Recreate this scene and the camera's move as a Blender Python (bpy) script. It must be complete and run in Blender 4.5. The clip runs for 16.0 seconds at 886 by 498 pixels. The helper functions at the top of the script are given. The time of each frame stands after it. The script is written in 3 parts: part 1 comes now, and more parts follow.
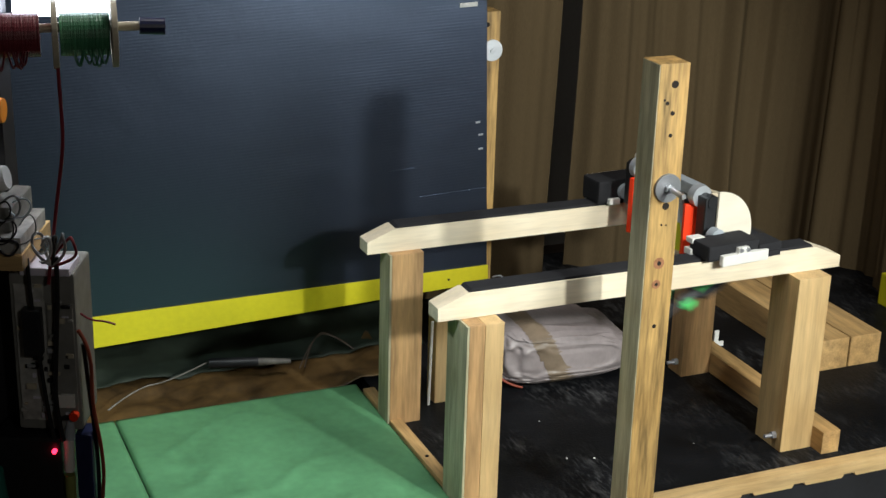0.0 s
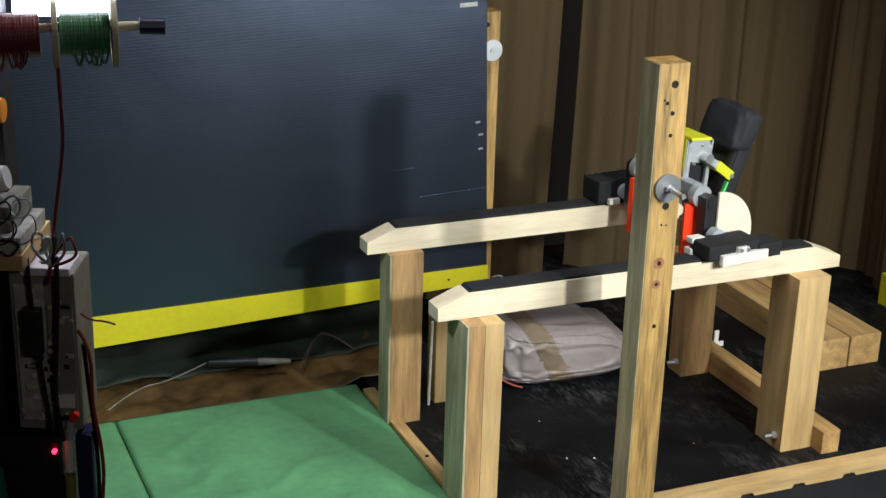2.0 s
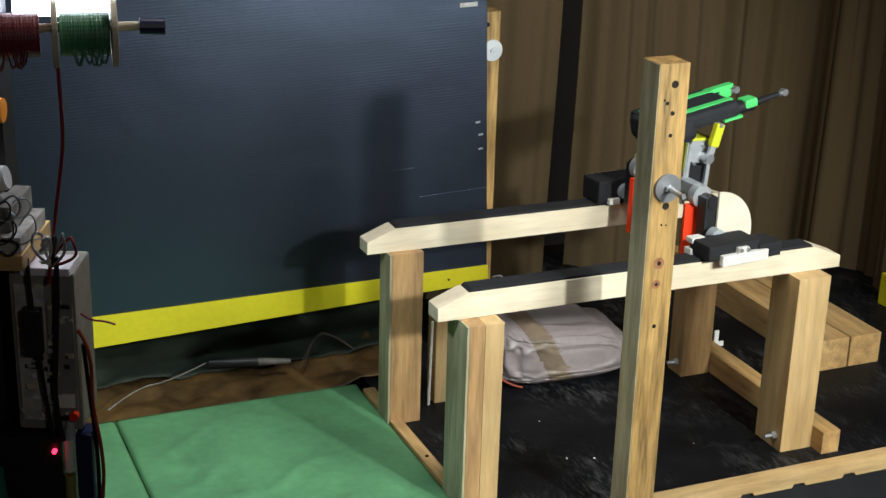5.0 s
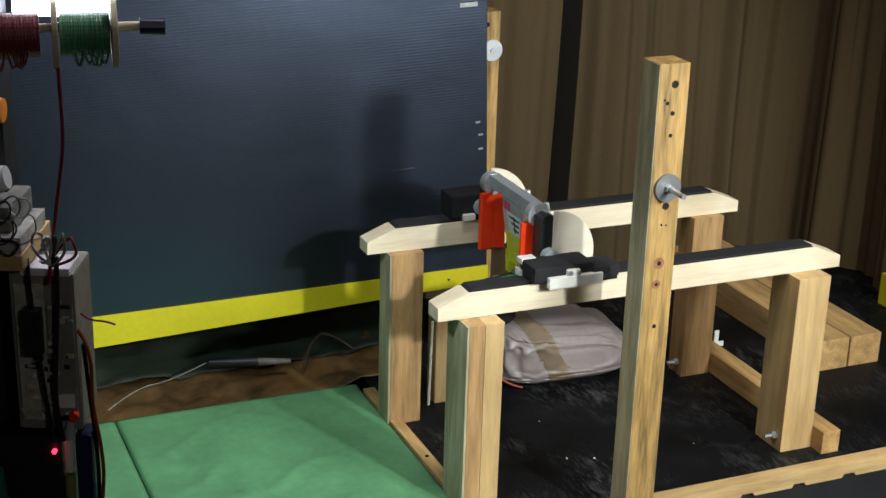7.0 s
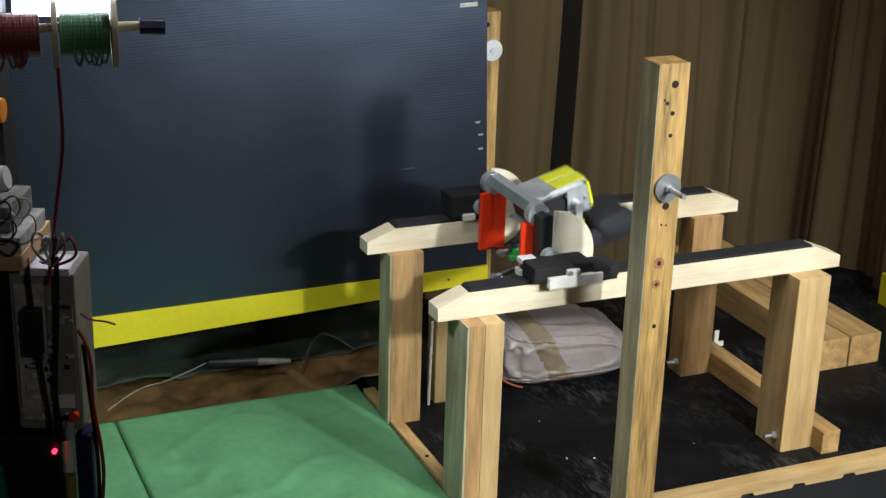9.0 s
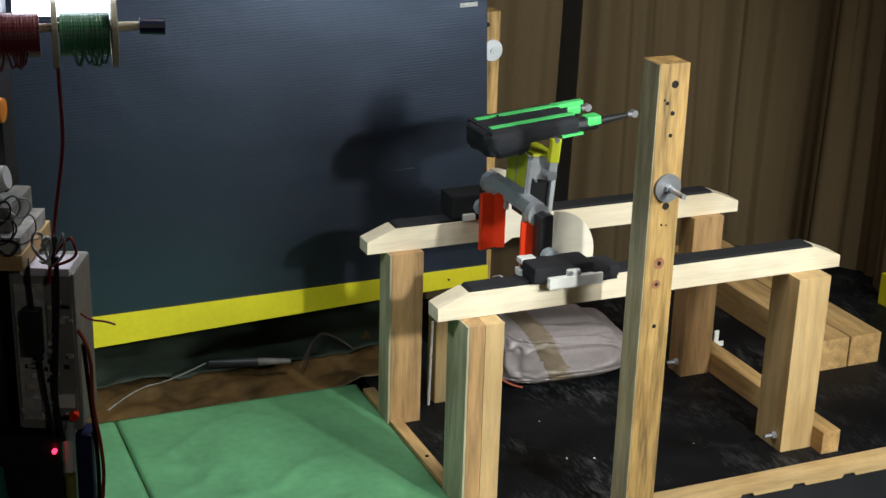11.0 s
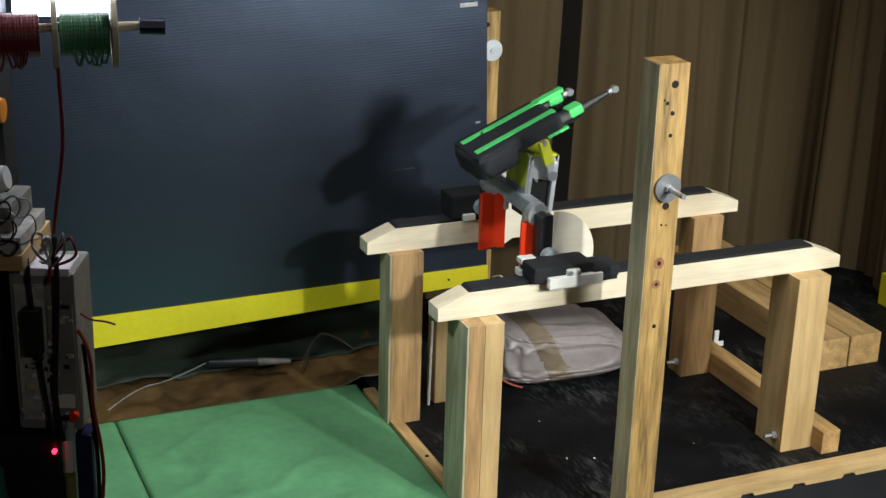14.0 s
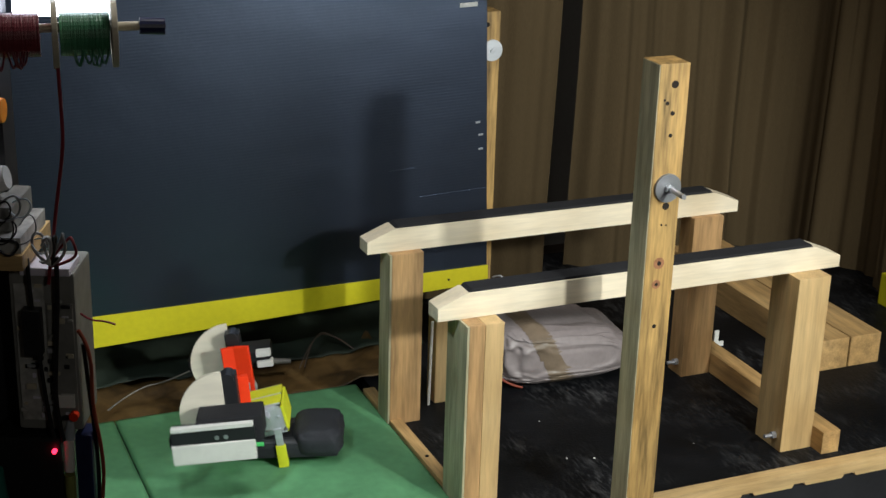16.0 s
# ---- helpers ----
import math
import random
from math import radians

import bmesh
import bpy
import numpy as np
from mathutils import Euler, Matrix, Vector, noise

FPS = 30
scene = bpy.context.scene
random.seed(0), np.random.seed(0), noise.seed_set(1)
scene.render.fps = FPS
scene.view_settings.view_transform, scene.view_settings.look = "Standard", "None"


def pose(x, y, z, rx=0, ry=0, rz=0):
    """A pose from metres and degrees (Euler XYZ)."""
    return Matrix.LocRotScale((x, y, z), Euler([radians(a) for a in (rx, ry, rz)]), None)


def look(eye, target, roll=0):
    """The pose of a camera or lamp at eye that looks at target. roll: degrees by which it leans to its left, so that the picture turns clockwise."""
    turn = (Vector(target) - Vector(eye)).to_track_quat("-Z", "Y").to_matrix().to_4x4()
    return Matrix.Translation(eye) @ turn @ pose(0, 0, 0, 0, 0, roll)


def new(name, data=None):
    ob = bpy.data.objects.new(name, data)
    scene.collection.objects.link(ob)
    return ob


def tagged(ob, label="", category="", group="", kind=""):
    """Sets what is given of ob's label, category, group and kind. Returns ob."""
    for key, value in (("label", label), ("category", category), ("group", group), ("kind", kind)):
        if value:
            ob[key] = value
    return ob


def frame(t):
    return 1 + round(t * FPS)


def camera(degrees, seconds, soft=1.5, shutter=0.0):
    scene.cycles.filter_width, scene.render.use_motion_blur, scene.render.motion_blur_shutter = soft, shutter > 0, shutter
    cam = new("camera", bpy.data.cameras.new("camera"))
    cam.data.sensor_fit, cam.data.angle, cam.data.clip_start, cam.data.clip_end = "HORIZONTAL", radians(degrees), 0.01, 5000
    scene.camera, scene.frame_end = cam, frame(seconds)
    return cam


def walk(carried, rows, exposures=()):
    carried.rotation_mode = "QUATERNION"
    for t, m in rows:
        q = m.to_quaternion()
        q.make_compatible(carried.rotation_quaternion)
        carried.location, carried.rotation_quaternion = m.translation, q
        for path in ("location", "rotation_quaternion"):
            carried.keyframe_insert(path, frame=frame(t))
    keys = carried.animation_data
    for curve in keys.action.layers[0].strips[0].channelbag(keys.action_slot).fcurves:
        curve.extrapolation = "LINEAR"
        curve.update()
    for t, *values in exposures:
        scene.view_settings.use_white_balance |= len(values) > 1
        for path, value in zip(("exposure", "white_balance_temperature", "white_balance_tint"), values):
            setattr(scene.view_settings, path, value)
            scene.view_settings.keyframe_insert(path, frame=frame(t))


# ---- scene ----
cam = camera(33.19, 16.0, soft=1.5, shutter=0.5)
EYE = (-0.8304, -1.9224, 1.2116)
AIM = (-0.8304 + 0.37431, -1.9224 + 0.86108, 1.2116 - 0.34413)
STILL = look(EYE, AIM, 1.673)
walk(cam, [(0.0, STILL), (16.0, STILL)], [(0.0, -0.03, 6500, 10), (9.0, -0.05, 6500, 10), (11.5, -0.10, 6500, 10), (14.3, -0.10, 6500, 10), (15.0, -0.26, 6500, 10), (16.0, -0.26, 6500, 10)])

# ---- light: a dim room, two work lamps beside the camera, two added fills, one lit lamp on the rack ----
world = bpy.data.worlds.new("room_air")
scene.world = world
world.use_nodes = True
world.node_tree.nodes["Background"].inputs[0].default_value = (0.9, 0.95, 1.0, 1)
world.node_tree.nodes["Background"].inputs[1].default_value = 0.04


def area_lamp(name, eye, target, size, power, color):
    data = bpy.data.lights.new(name, "AREA")
    data.shape, data.size, data.energy, data.color = "DISK", size, power, color
    ob = new(name, data)
    ob.matrix_world = look(eye, target)
    return ob


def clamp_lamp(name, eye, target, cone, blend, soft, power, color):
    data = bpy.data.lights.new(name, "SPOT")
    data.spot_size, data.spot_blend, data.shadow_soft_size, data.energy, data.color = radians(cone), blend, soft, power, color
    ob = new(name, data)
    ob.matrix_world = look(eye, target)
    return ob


clamp_lamp("main_lamp", (0.66, -1.75, 1.24), (0.38, 0.3, 0.29), 54, 0.65, 0.045, 134, (0.955, 1.0, 0.95))
clamp_lamp("second_lamp", (1.04, -1.75, 1.20), (0.36, 0.3, 0.29), 54, 0.65, 0.20, 99, (0.955, 1.0, 0.95))
# Weak fill added near the camera; no lamp is known there.
clamp_lamp("camera_side_fill", (-0.42, -1.95, 1.30), (-0.05, 0.2, 0.35), 75, 0.8, 0.05, 5, (1.0, 0.95, 0.86))
clamp_lamp("rack_lamp_light", (-0.575, -0.33, 0.955), (-0.17, 0.02, 0.0), 88, 0.8, 0.03, 14, (0.82, 0.95, 1.0))
# Unseen overhead fill, added to even out the mat and lift shadows.
area_lamp("overhead_fill", (0.0, -0.25, 1.92), (0.0, -0.2, 0.0), 0.35, 11, (1.0, 0.97, 0.92))


# ---- materials ----
def mat(name, base, rough=0.6, metal=0.0, var=0.25, scale=12.0, stretch=(1, 1, 1), bump=0.15, fine=90.0, dark=None, emit=0.0, spec=0.5, gen="Object", trans=0.0):
    m = bpy.data.materials.new(name)
    m.use_nodes = True
    nt = m.node_tree
    b = nt.nodes["Principled BSDF"]
    b.inputs["Roughness"].default_value, b.inputs["Metallic"].default_value = rough, metal
    b.inputs["Specular IOR Level"].default_value = spec
    b.inputs["Transmission Weight"].default_value = trans
    tc = nt.nodes.new("ShaderNodeTexCoord")
    mp = nt.nodes.new("ShaderNodeMapping")
    mp.inputs["Scale"].default_value = stretch
    nt.links.new(tc.outputs[gen], mp.inputs[0])
    info = nt.nodes.new("ShaderNodeObjectInfo")
    off = nt.nodes.new("ShaderNodeVectorMath")
    off.operation = "SCALE"
    off.inputs[0].default_value = (3.1, 2.3, 1.7)
    nt.links.new(info.outputs["Random"], off.inputs["Scale"])
    nt.links.new(off.outputs[0], mp.inputs["Location"])
    n1 = nt.nodes.new("ShaderNodeTexNoise")
    n1.inputs["Scale"].default_value, n1.inputs["Detail"].default_value = scale, 5
    n2 = nt.nodes.new("ShaderNodeTexNoise")
    n2.inputs["Scale"].default_value, n2.inputs["Detail"].default_value = fine, 4
    for n in (n1, n2):
        nt.links.new(mp.outputs[0], n.inputs["Vector"])
    mix = nt.nodes.new("ShaderNodeMath")
    mix.operation = "MULTIPLY_ADD"
    mix.inputs[1].default_value = 0.35
    nt.links.new(n2.outputs[0], mix.inputs[0])
    sc = nt.nodes.new("ShaderNodeMath")
    sc.operation = "MULTIPLY"
    sc.inputs[1].default_value = 0.65
    nt.links.new(n1.outputs[0], sc.inputs[0])
    nt.links.new(sc.outputs[0], mix.inputs[2])
    ramp = nt.nodes.new("ShaderNodeValToRGB")
    lo = dark or tuple(c * (1 - var) for c in base)
    hi = tuple(min(1, c * (1 + var * 0.6)) for c in base)
    ramp.color_ramp.elements[0].position, ramp.color_ramp.elements[1].position = 0.34, 0.66
    ramp.color_ramp.elements[0].color, ramp.color_ramp.elements[1].color = (*lo, 1), (*hi, 1)
    nt.links.new(mix.outputs[0], ramp.inputs[0])
    nt.links.new(ramp.outputs[0], b.inputs["Base Color"])
    if bump:
        bp = nt.nodes.new("ShaderNodeBump")
        bp.inputs["Strength"].default_value, bp.inputs["Distance"].default_value = bump, 0.002
        nt.links.new(mix.outputs[0], bp.inputs["Height"])
        nt.links.new(bp.outputs[0], b.inputs["Normal"])
    if emit:
        b.inputs["Emission Color"].default_value, b.inputs["Emission Strength"].default_value = (*base, 1), emit
    return m


def wood(name, axis, base, var=0.3, rough=0.62):
    """Softwood with grain along the axis, streaks and fine fibres."""
    stretch = {"x": (0.09, 1, 1), "y": (1, 0.09, 1), "z": (1, 1, 0.09)}[axis]
    m = mat(name, base, rough, var=var, scale=55, fine=260, stretch=stretch, bump=0.12)
    nt = m.node_tree
    b = nt.nodes["Principled BSDF"]
    tc = [n for n in nt.nodes if n.type == "TEX_COORD"][0]
    blot = nt.nodes.new("ShaderNodeTexNoise")
    blot.inputs["Scale"].default_value = 7
    nt.links.new(tc.outputs["Object"], blot.inputs["Vector"])
    ramp = [n for n in nt.nodes if n.type == "VALTORGB"][0]
    mx = nt.nodes.new("ShaderNodeMix")
    mx.data_type, mx.blend_type = "RGBA", "MULTIPLY"
    r2 = nt.nodes.new("ShaderNodeValToRGB")
    r2.color_ramp.elements[0].position, r2.color_ramp.elements[1].position = 0.35, 0.6
    r2.color_ramp.elements[0].color, r2.color_ramp.elements[1].color = (0.78, 0.72, 0.62, 1), (1, 1, 1, 1)
    nt.links.new(blot.outputs[0], r2.inputs[0])
    mx.inputs[0].default_value = 0.7
    nt.links.new(ramp.outputs[0], mx.inputs[6])
    nt.links.new(r2.outputs[0], mx.inputs[7])
    nt.links.new(mx.outputs[2], b.inputs["Base Color"])
    return m


PALE = (0.61, 0.42, 0.20)
HONEY = (0.46, 0.29, 0.13)
W_RAIL = wood("pale_pine_x", "x", (0.86, 0.75, 0.57), 0.16)
W_LEG = wood("pine_z", "z", PALE, 0.24)
W_LEG2 = wood("ruddy_pine_z", "z", (0.53, 0.32, 0.145), 0.4)
W_POST = wood("aged_pine_z", "z", (0.44, 0.275, 0.095), 0.7)
# Pine tinted grey-green to hold the cool light on left faces.
W_SIDELIT = wood("cool_lit_pine_z", "z", (0.47, 0.44, 0.30), 0.45)
W_Y = wood("pine_y", "y", (0.58, 0.37, 0.16), 0.4)
W_YD = wood("honey_pine_y", "y", HONEY, 0.3)
W_X = wood("pine_x", "x", PALE, 0.28)
M_FOAM = mat("black_foam", (0.02, 0.02, 0.023), 0.85, bump=0.4, fine=400, spec=0.3)
M_BLACK = mat("black_plastic", (0.018, 0.019, 0.022), 0.45, bump=0.1)
M_CLOTH = mat("black_cloth", (0.016, 0.018, 0.024), 0.8, bump=0.6, fine=220, scale=30)
M_STEEL = mat("steel", (0.55, 0.56, 0.60), 0.35, 0.75, var=0.15)
M_WASHER = mat("dull_zinc", (0.30, 0.31, 0.33), 0.4, 0.6, var=0.15)
M_ALU = mat("brushed_aluminium", (0.60, 0.63, 0.67), 0.45, 0.55, var=0.15, stretch=(0.2, 1, 1), scale=60)
M_SERVO = mat("grey_resin", (0.38, 0.42, 0.46), 0.45, var=0.2)
M_WHITE = mat("white_plastic", (0.80, 0.79, 0.75), 0.45, var=0.08)
M_PLY = mat("pale_plywood", (0.82, 0.75, 0.62), 0.6, var=0.1, stretch=(0.2, 1, 1), scale=50)
M_RED = mat("orange_red_plastic", (0.92, 0.045, 0.006), 0.5, var=0.1, spec=0.4)
M_GREEN = mat("bright_green_tape", (0.10, 0.75, 0.20), 0.5, var=0.1)
M_LIME = mat("lime_yellow_tape", (0.72, 0.75, 0.03), 0.5, var=0.12)
M_PINK = mat("pink_label", (0.75, 0.08, 0.25), 0.5)
M_LABEL = mat("pale_blue_label", (0.70, 0.80, 0.86), 0.5, var=0.06)
M_INK = mat("black_ink", (0.02, 0.02, 0.03), 0.6)
M_YELLOW = mat("yellow_paint", (0.62, 0.55, 0.012), 0.5, var=0.12, scale=6)
M_MAT = mat("green_craft_felt", (0.105, 0.30, 0.14), 0.7, var=0.22, scale=5, fine=60, bump=0.35)
M_FLOOR = mat("scuffed_black_board", (0.0055, 0.006, 0.0075), 0.55, var=0.5, scale=16, fine=230, bump=0.7, spec=0.15)
M_CURTAIN = mat("brown_curtain_cloth", (0.086, 0.060, 0.031), 0.9, var=0.22, scale=4, fine=500, stretch=(1, 1, 0.2), bump=0.3, spec=0.15)
M_BAG = mat("cloudy_plastic", (0.285, 0.245, 0.245), 0.42, var=0.2, scale=9, bump=0.3)
M_STRIP = mat("brown_strip_in_plastic", (0.20, 0.15, 0.105), 0.42, var=0.25, scale=20)
M_BROWN = mat("brown_kraft_paper", (0.105, 0.060, 0.019), 0.55, var=0.65, scale=14, bump=0.6, fine=60)
M_TARP = mat("dark_green_cloth", (0.022, 0.034, 0.022), 0.7, var=0.4, scale=9, bump=0.5, fine=50)
M_BENCH = mat("dark_brown_bench", (0.05, 0.033, 0.022), 0.55, var=0.35, stretch=(0.15, 1, 1), scale=20)
M_WALL = mat("dim_wall_paint", (0.30, 0.28, 0.25), 0.85, var=0.1, scale=3)
M_HOLE = mat("drill_hole", (0.012, 0.008, 0.005), 0.9, bump=0)
M_WIRE_R = mat("red_wire", (0.22, 0.018, 0.03), 0.35)
M_WIRE_K = mat("black_wire", (0.014, 0.014, 0.016), 0.4)
M_WIRE_G = mat("green_wire_winding", (0.05, 0.20, 0.10), 0.4, var=0.4, stretch=(12, 0.4, 0.4), scale=40, bump=0.6)
M_WIRE_RW = mat("dark_red_wire_winding", (0.16, 0.02, 0.03), 0.4, var=0.4, stretch=(12, 0.4, 0.4), scale=40, bump=0.6)
M_CREAM = mat("cream_card", (0.55, 0.50, 0.38), 0.6, var=0.12)
M_ORANGE = mat("orange_plastic", (0.85, 0.28, 0.02), 0.35, var=0.1)
M_DEV = mat("grey_case", (0.24, 0.24, 0.225), 0.5, var=0.25, scale=30)
M_DEVP = mat("pale_grey_panel", (0.46, 0.46, 0.44), 0.5, var=0.4, scale=70)
M_LILAC = mat("lilac_plastic", (0.66, 0.64, 0.74), 0.45, var=0.2)
M_GLASSY = mat("clear_plastic", (0.20, 0.19, 0.17), 0.25, var=0.3, scale=40)
M_BLUE = mat("dark_blue_plastic", (0.015, 0.022, 0.08), 0.4)
M_TEAL = mat("teal_plastic", (0.02, 0.20, 0.16), 0.45)
M_OLIVE = mat("olive_tape", (0.30, 0.34, 0.10), 0.5)
M_LAMP = mat("lit_lamp_face", (0.80, 0.86, 1.0), 0.5, var=0.0, emit=14.0, bump=0)
M_LED = mat("red_led", (1.0, 0.02, 0.06), 0.4, var=0.0, emit=6.0, bump=0)
M_KNOT = mat("brown_knot", (0.34, 0.15, 0.07), 0.6, var=0.3, scale=200)
M_RUST = mat("red_brown_string", (0.30, 0.06, 0.03), 0.6)


def ribbed(name):
    """Black corrugated plastic: fine ribs along the sheet, soft dents and a dull gloss."""
    m = mat(name, (0.0005, 0.0007, 0.0014), 0.35, var=0.2, scale=4, fine=30, bump=0.0, spec=1.0)
    nt = m.node_tree
    b = nt.nodes["Principled BSDF"]
    tc = [n for n in nt.nodes if n.type == "TEX_COORD"][0]
    wv = nt.nodes.new("ShaderNodeTexWave")
    wv.wave_type, wv.bands_direction = "BANDS", "Z"
    wv.inputs["Scale"].default_value, wv.inputs["Distortion"].default_value = 56, 0.15
    nz = nt.nodes.new("ShaderNodeTexNoise")
    nz.inputs["Scale"].default_value, nz.inputs["Detail"].default_value = 7, 6
    for n in (wv, nz):
        nt.links.new(tc.outputs["Object"], n.inputs["Vector"])
    b1 = nt.nodes.new("ShaderNodeBump")
    b1.inputs["Strength"].default_value, b1.inputs["Distance"].default_value = 0.085, 0.0012
    b2 = nt.nodes.new("ShaderNodeBump")
    b2.inputs["Strength"].default_value, b2.inputs["Distance"].default_value = 0.35, 0.006
    nt.links.new(wv.outputs["Fac"], b1.inputs["Height"])
    nt.links.new(nz.outputs[0], b2.inputs["Height"])
    nt.links.new(b2.outputs[0], b1.inputs["Normal"])
    nt.links.new(b1.outputs[0], b.inputs["Normal"])
    b.inputs["Specular Tint"].default_value = (0.54, 0.68, 1.0, 1)
    b.inputs["IOR"].default_value = 1.72
    return m


M_PANEL = ribbed("black_corrugated_plastic")


def scuff(m, tint):
    """Pale dusty scuffs and short scratches, gathered in patches."""
    nt = m.node_tree
    b = nt.nodes["Principled BSDF"]
    tc = [n for n in nt.nodes if n.type == "TEX_COORD"][0]
    ramp = [n for n in nt.nodes if n.type == "VALTORGB"][0]
    masks = []
    for sc, det, lo, hi, turn, stretch in ((5, 2, 0.45, 0.70, 0, (1, 1, 1)), (38, 6, 0.52, 0.74, 0.6, (1, 0.45, 1)), (170, 3, 0.50, 0.72, -0.5, (1, 0.25, 1))):
        mp = nt.nodes.new("ShaderNodeMapping")
        mp.inputs["Scale"].default_value, mp.inputs["Rotation"].default_value = stretch, (0, 0, turn)
        nz = nt.nodes.new("ShaderNodeTexNoise")
        nz.inputs["Scale"].default_value, nz.inputs["Detail"].default_value = sc, det
        mr = nt.nodes.new("ShaderNodeMapRange")
        mr.inputs["From Min"].default_value, mr.inputs["From Max"].default_value = lo, hi
        nt.links.new(tc.outputs["Object"], mp.inputs[0])
        nt.links.new(mp.outputs[0], nz.inputs["Vector"])
        nt.links.new(nz.outputs[0], mr.inputs["Value"])
        masks.append(mr.outputs[0])
    add = nt.nodes.new("ShaderNodeMath")
    add.operation = "ADD"
    mul = nt.nodes.new("ShaderNodeMath")
    mul.operation = "MULTIPLY"
    mul.use_clamp = True
    nt.links.new(masks[1], add.inputs[0])
    nt.links.new(masks[2], add.inputs[1])
    nt.links.new(add.outputs[0], mul.inputs[0])
    nt.links.new(masks[0], mul.inputs[1])
    mx = nt.nodes.new("ShaderNodeMix")
    mx.data_type = "RGBA"
    nt.links.new(mul.outputs[0], mx.inputs[0])
    nt.links.new(ramp.outputs[0], mx.inputs[6])
    mx.inputs[7].default_value = (*tint, 1)
    nt.links.new(mx.outputs[2], b.inputs["Base Color"])


scuff(M_FLOOR, (0.06, 0.06, 0.062))


# ---- mesh helpers ----
def box(bm, x0, x1, y0, y1, z0, z1, bevel=0.0, m=None, mi=0):
    r = bmesh.ops.create_cube(bm, size=1)
    vs = r["verts"]
    for v in vs:
        v.co = Vector(((x0 + x1) / 2 + v.co.x * (x1 - x0), (y0 + y1) / 2 + v.co.y * (y1 - y0), (z0 + z1) / 2 + v.co.z * (z1 - z0)))
    if bevel:
        es = list({e for v in vs for e in v.link_edges})
        r = bmesh.ops.bevel(bm, geom=es, offset=bevel, segments=2, affect="EDGES", profile=0.7)
        vs = list({v for f in r["faces"] for v in f.verts} | {v for v in vs if v.is_valid})
    if m is not None:
        bmesh.ops.transform(bm, matrix=m, verts=vs)
    return vs


def cyl(bm, a, b, r, seg=20, r2=None):
    a, b = Vector(a), Vector(b)
    d = b - a
    m = Matrix.Translation((a + b) / 2) @ d.to_track_quat("Z", "Y").to_matrix().to_4x4()
    return bmesh.ops.create_cone(bm, cap_ends=True, segments=seg, radius1=r, radius2=r if r2 is None else r2, depth=d.length, matrix=m)["verts"]


def prism(bm, outline, y0, y1):
    """An outline in x and z pushed from y0 to y1."""
    f = [bm.verts.new((x, y0, z)) for x, z in outline]
    k = [bm.verts.new((x, y1, z)) for x, z in outline]
    n = len(f)
    bm.faces.new(f), bm.faces.new(k[::-1])
    for i in range(n):
        bm.faces.new((f[i], k[i], k[(i + 1) % n], f[(i + 1) % n]))
    bmesh.ops.recalc_face_normals(bm, faces=bm.faces[:])
    return f + k


def part(name, bm, material, parent=None, label="", smooth=False, bevel=0.0):
    me = bpy.data.meshes.new(name)
    if bevel:
        bmesh.ops.bevel(bm, geom=bm.edges[:], offset=bevel, segments=2, affect="EDGES", profile=0.7)
    bm.to_mesh(me)
    bm.free()
    me.materials.append(material)
    if smooth:
        for p in me.polygons:
            p.use_smooth = True
    ob = new(name, me)
    if parent:
        ob.parent = parent
    if label:
        ob["label"] = label
    return ob


def B(*a, **k):
    bm = bmesh.new()
    box(bm, *a, **k)
    return bm


def CY(a, b, r, seg=20, r2=None):
    bm = bmesh.new()
    cyl(bm, a, b, r, seg, r2)
    return bm


def thing(name, label, category, group="", at=(0, 0, 0)):
    ob = new(name)
    ob.location = at
    ob.empty_display_size = 0.05
    return tagged(ob, label, category, group)


def tube(name, pts, r, material, parent=None, label=""):
    """A bent cable or wire as a mesh swept along a smooth line."""
    cu = bpy.data.curves.new(name, "CURVE")
    cu.dimensions, cu.bevel_depth, cu.bevel_resolution, cu.use_fill_caps = "3D", r, 3, True
    sp = cu.splines.new("NURBS")
    sp.points.add(len(pts) - 1)
    for p, q in zip(sp.points, pts):
        p.co = (*q, 1)
    sp.use_endpoint_u, sp.order_u, sp.resolution_u = True, 3, 8
    tmp = bpy.data.objects.new(name, cu)
    scene.collection.objects.link(tmp)
    me = bpy.data.meshes.new_from_object(tmp.evaluated_get(bpy.context.evaluated_depsgraph_get()))
    bpy.data.objects.remove(tmp)
    me.materials.clear()
    me.materials.append(material)
    for p in me.polygons:
        p.use_smooth = True
    ob = new(name, me)
    if parent:
        ob.parent = parent
    if label:
        ob["label"] = label
    return ob


def sheet(name, nx, ny, f, material, parent=None, thick=0.0):
    """A grid surface from f(u, v) with u and v from 0 to 1."""
    bm = bmesh.new()
    g = [[bm.verts.new(f(i / nx, j / ny)) for j in range(ny + 1)] for i in range(nx + 1)]
    for i in range(nx):
        for j in range(ny):
            bm.faces.new((g[i][j], g[i + 1][j], g[i + 1][j + 1], g[i][j + 1]))
    ob = part(name, bm, material, parent, smooth=True)
    if thick:
        md = ob.modifiers.new("thickness", "SOLIDIFY")
        md.thickness = thick
    return ob


# ---- the room ----
def structure(ob, label, category):
    return tagged(ob, label, category, kind="structure")


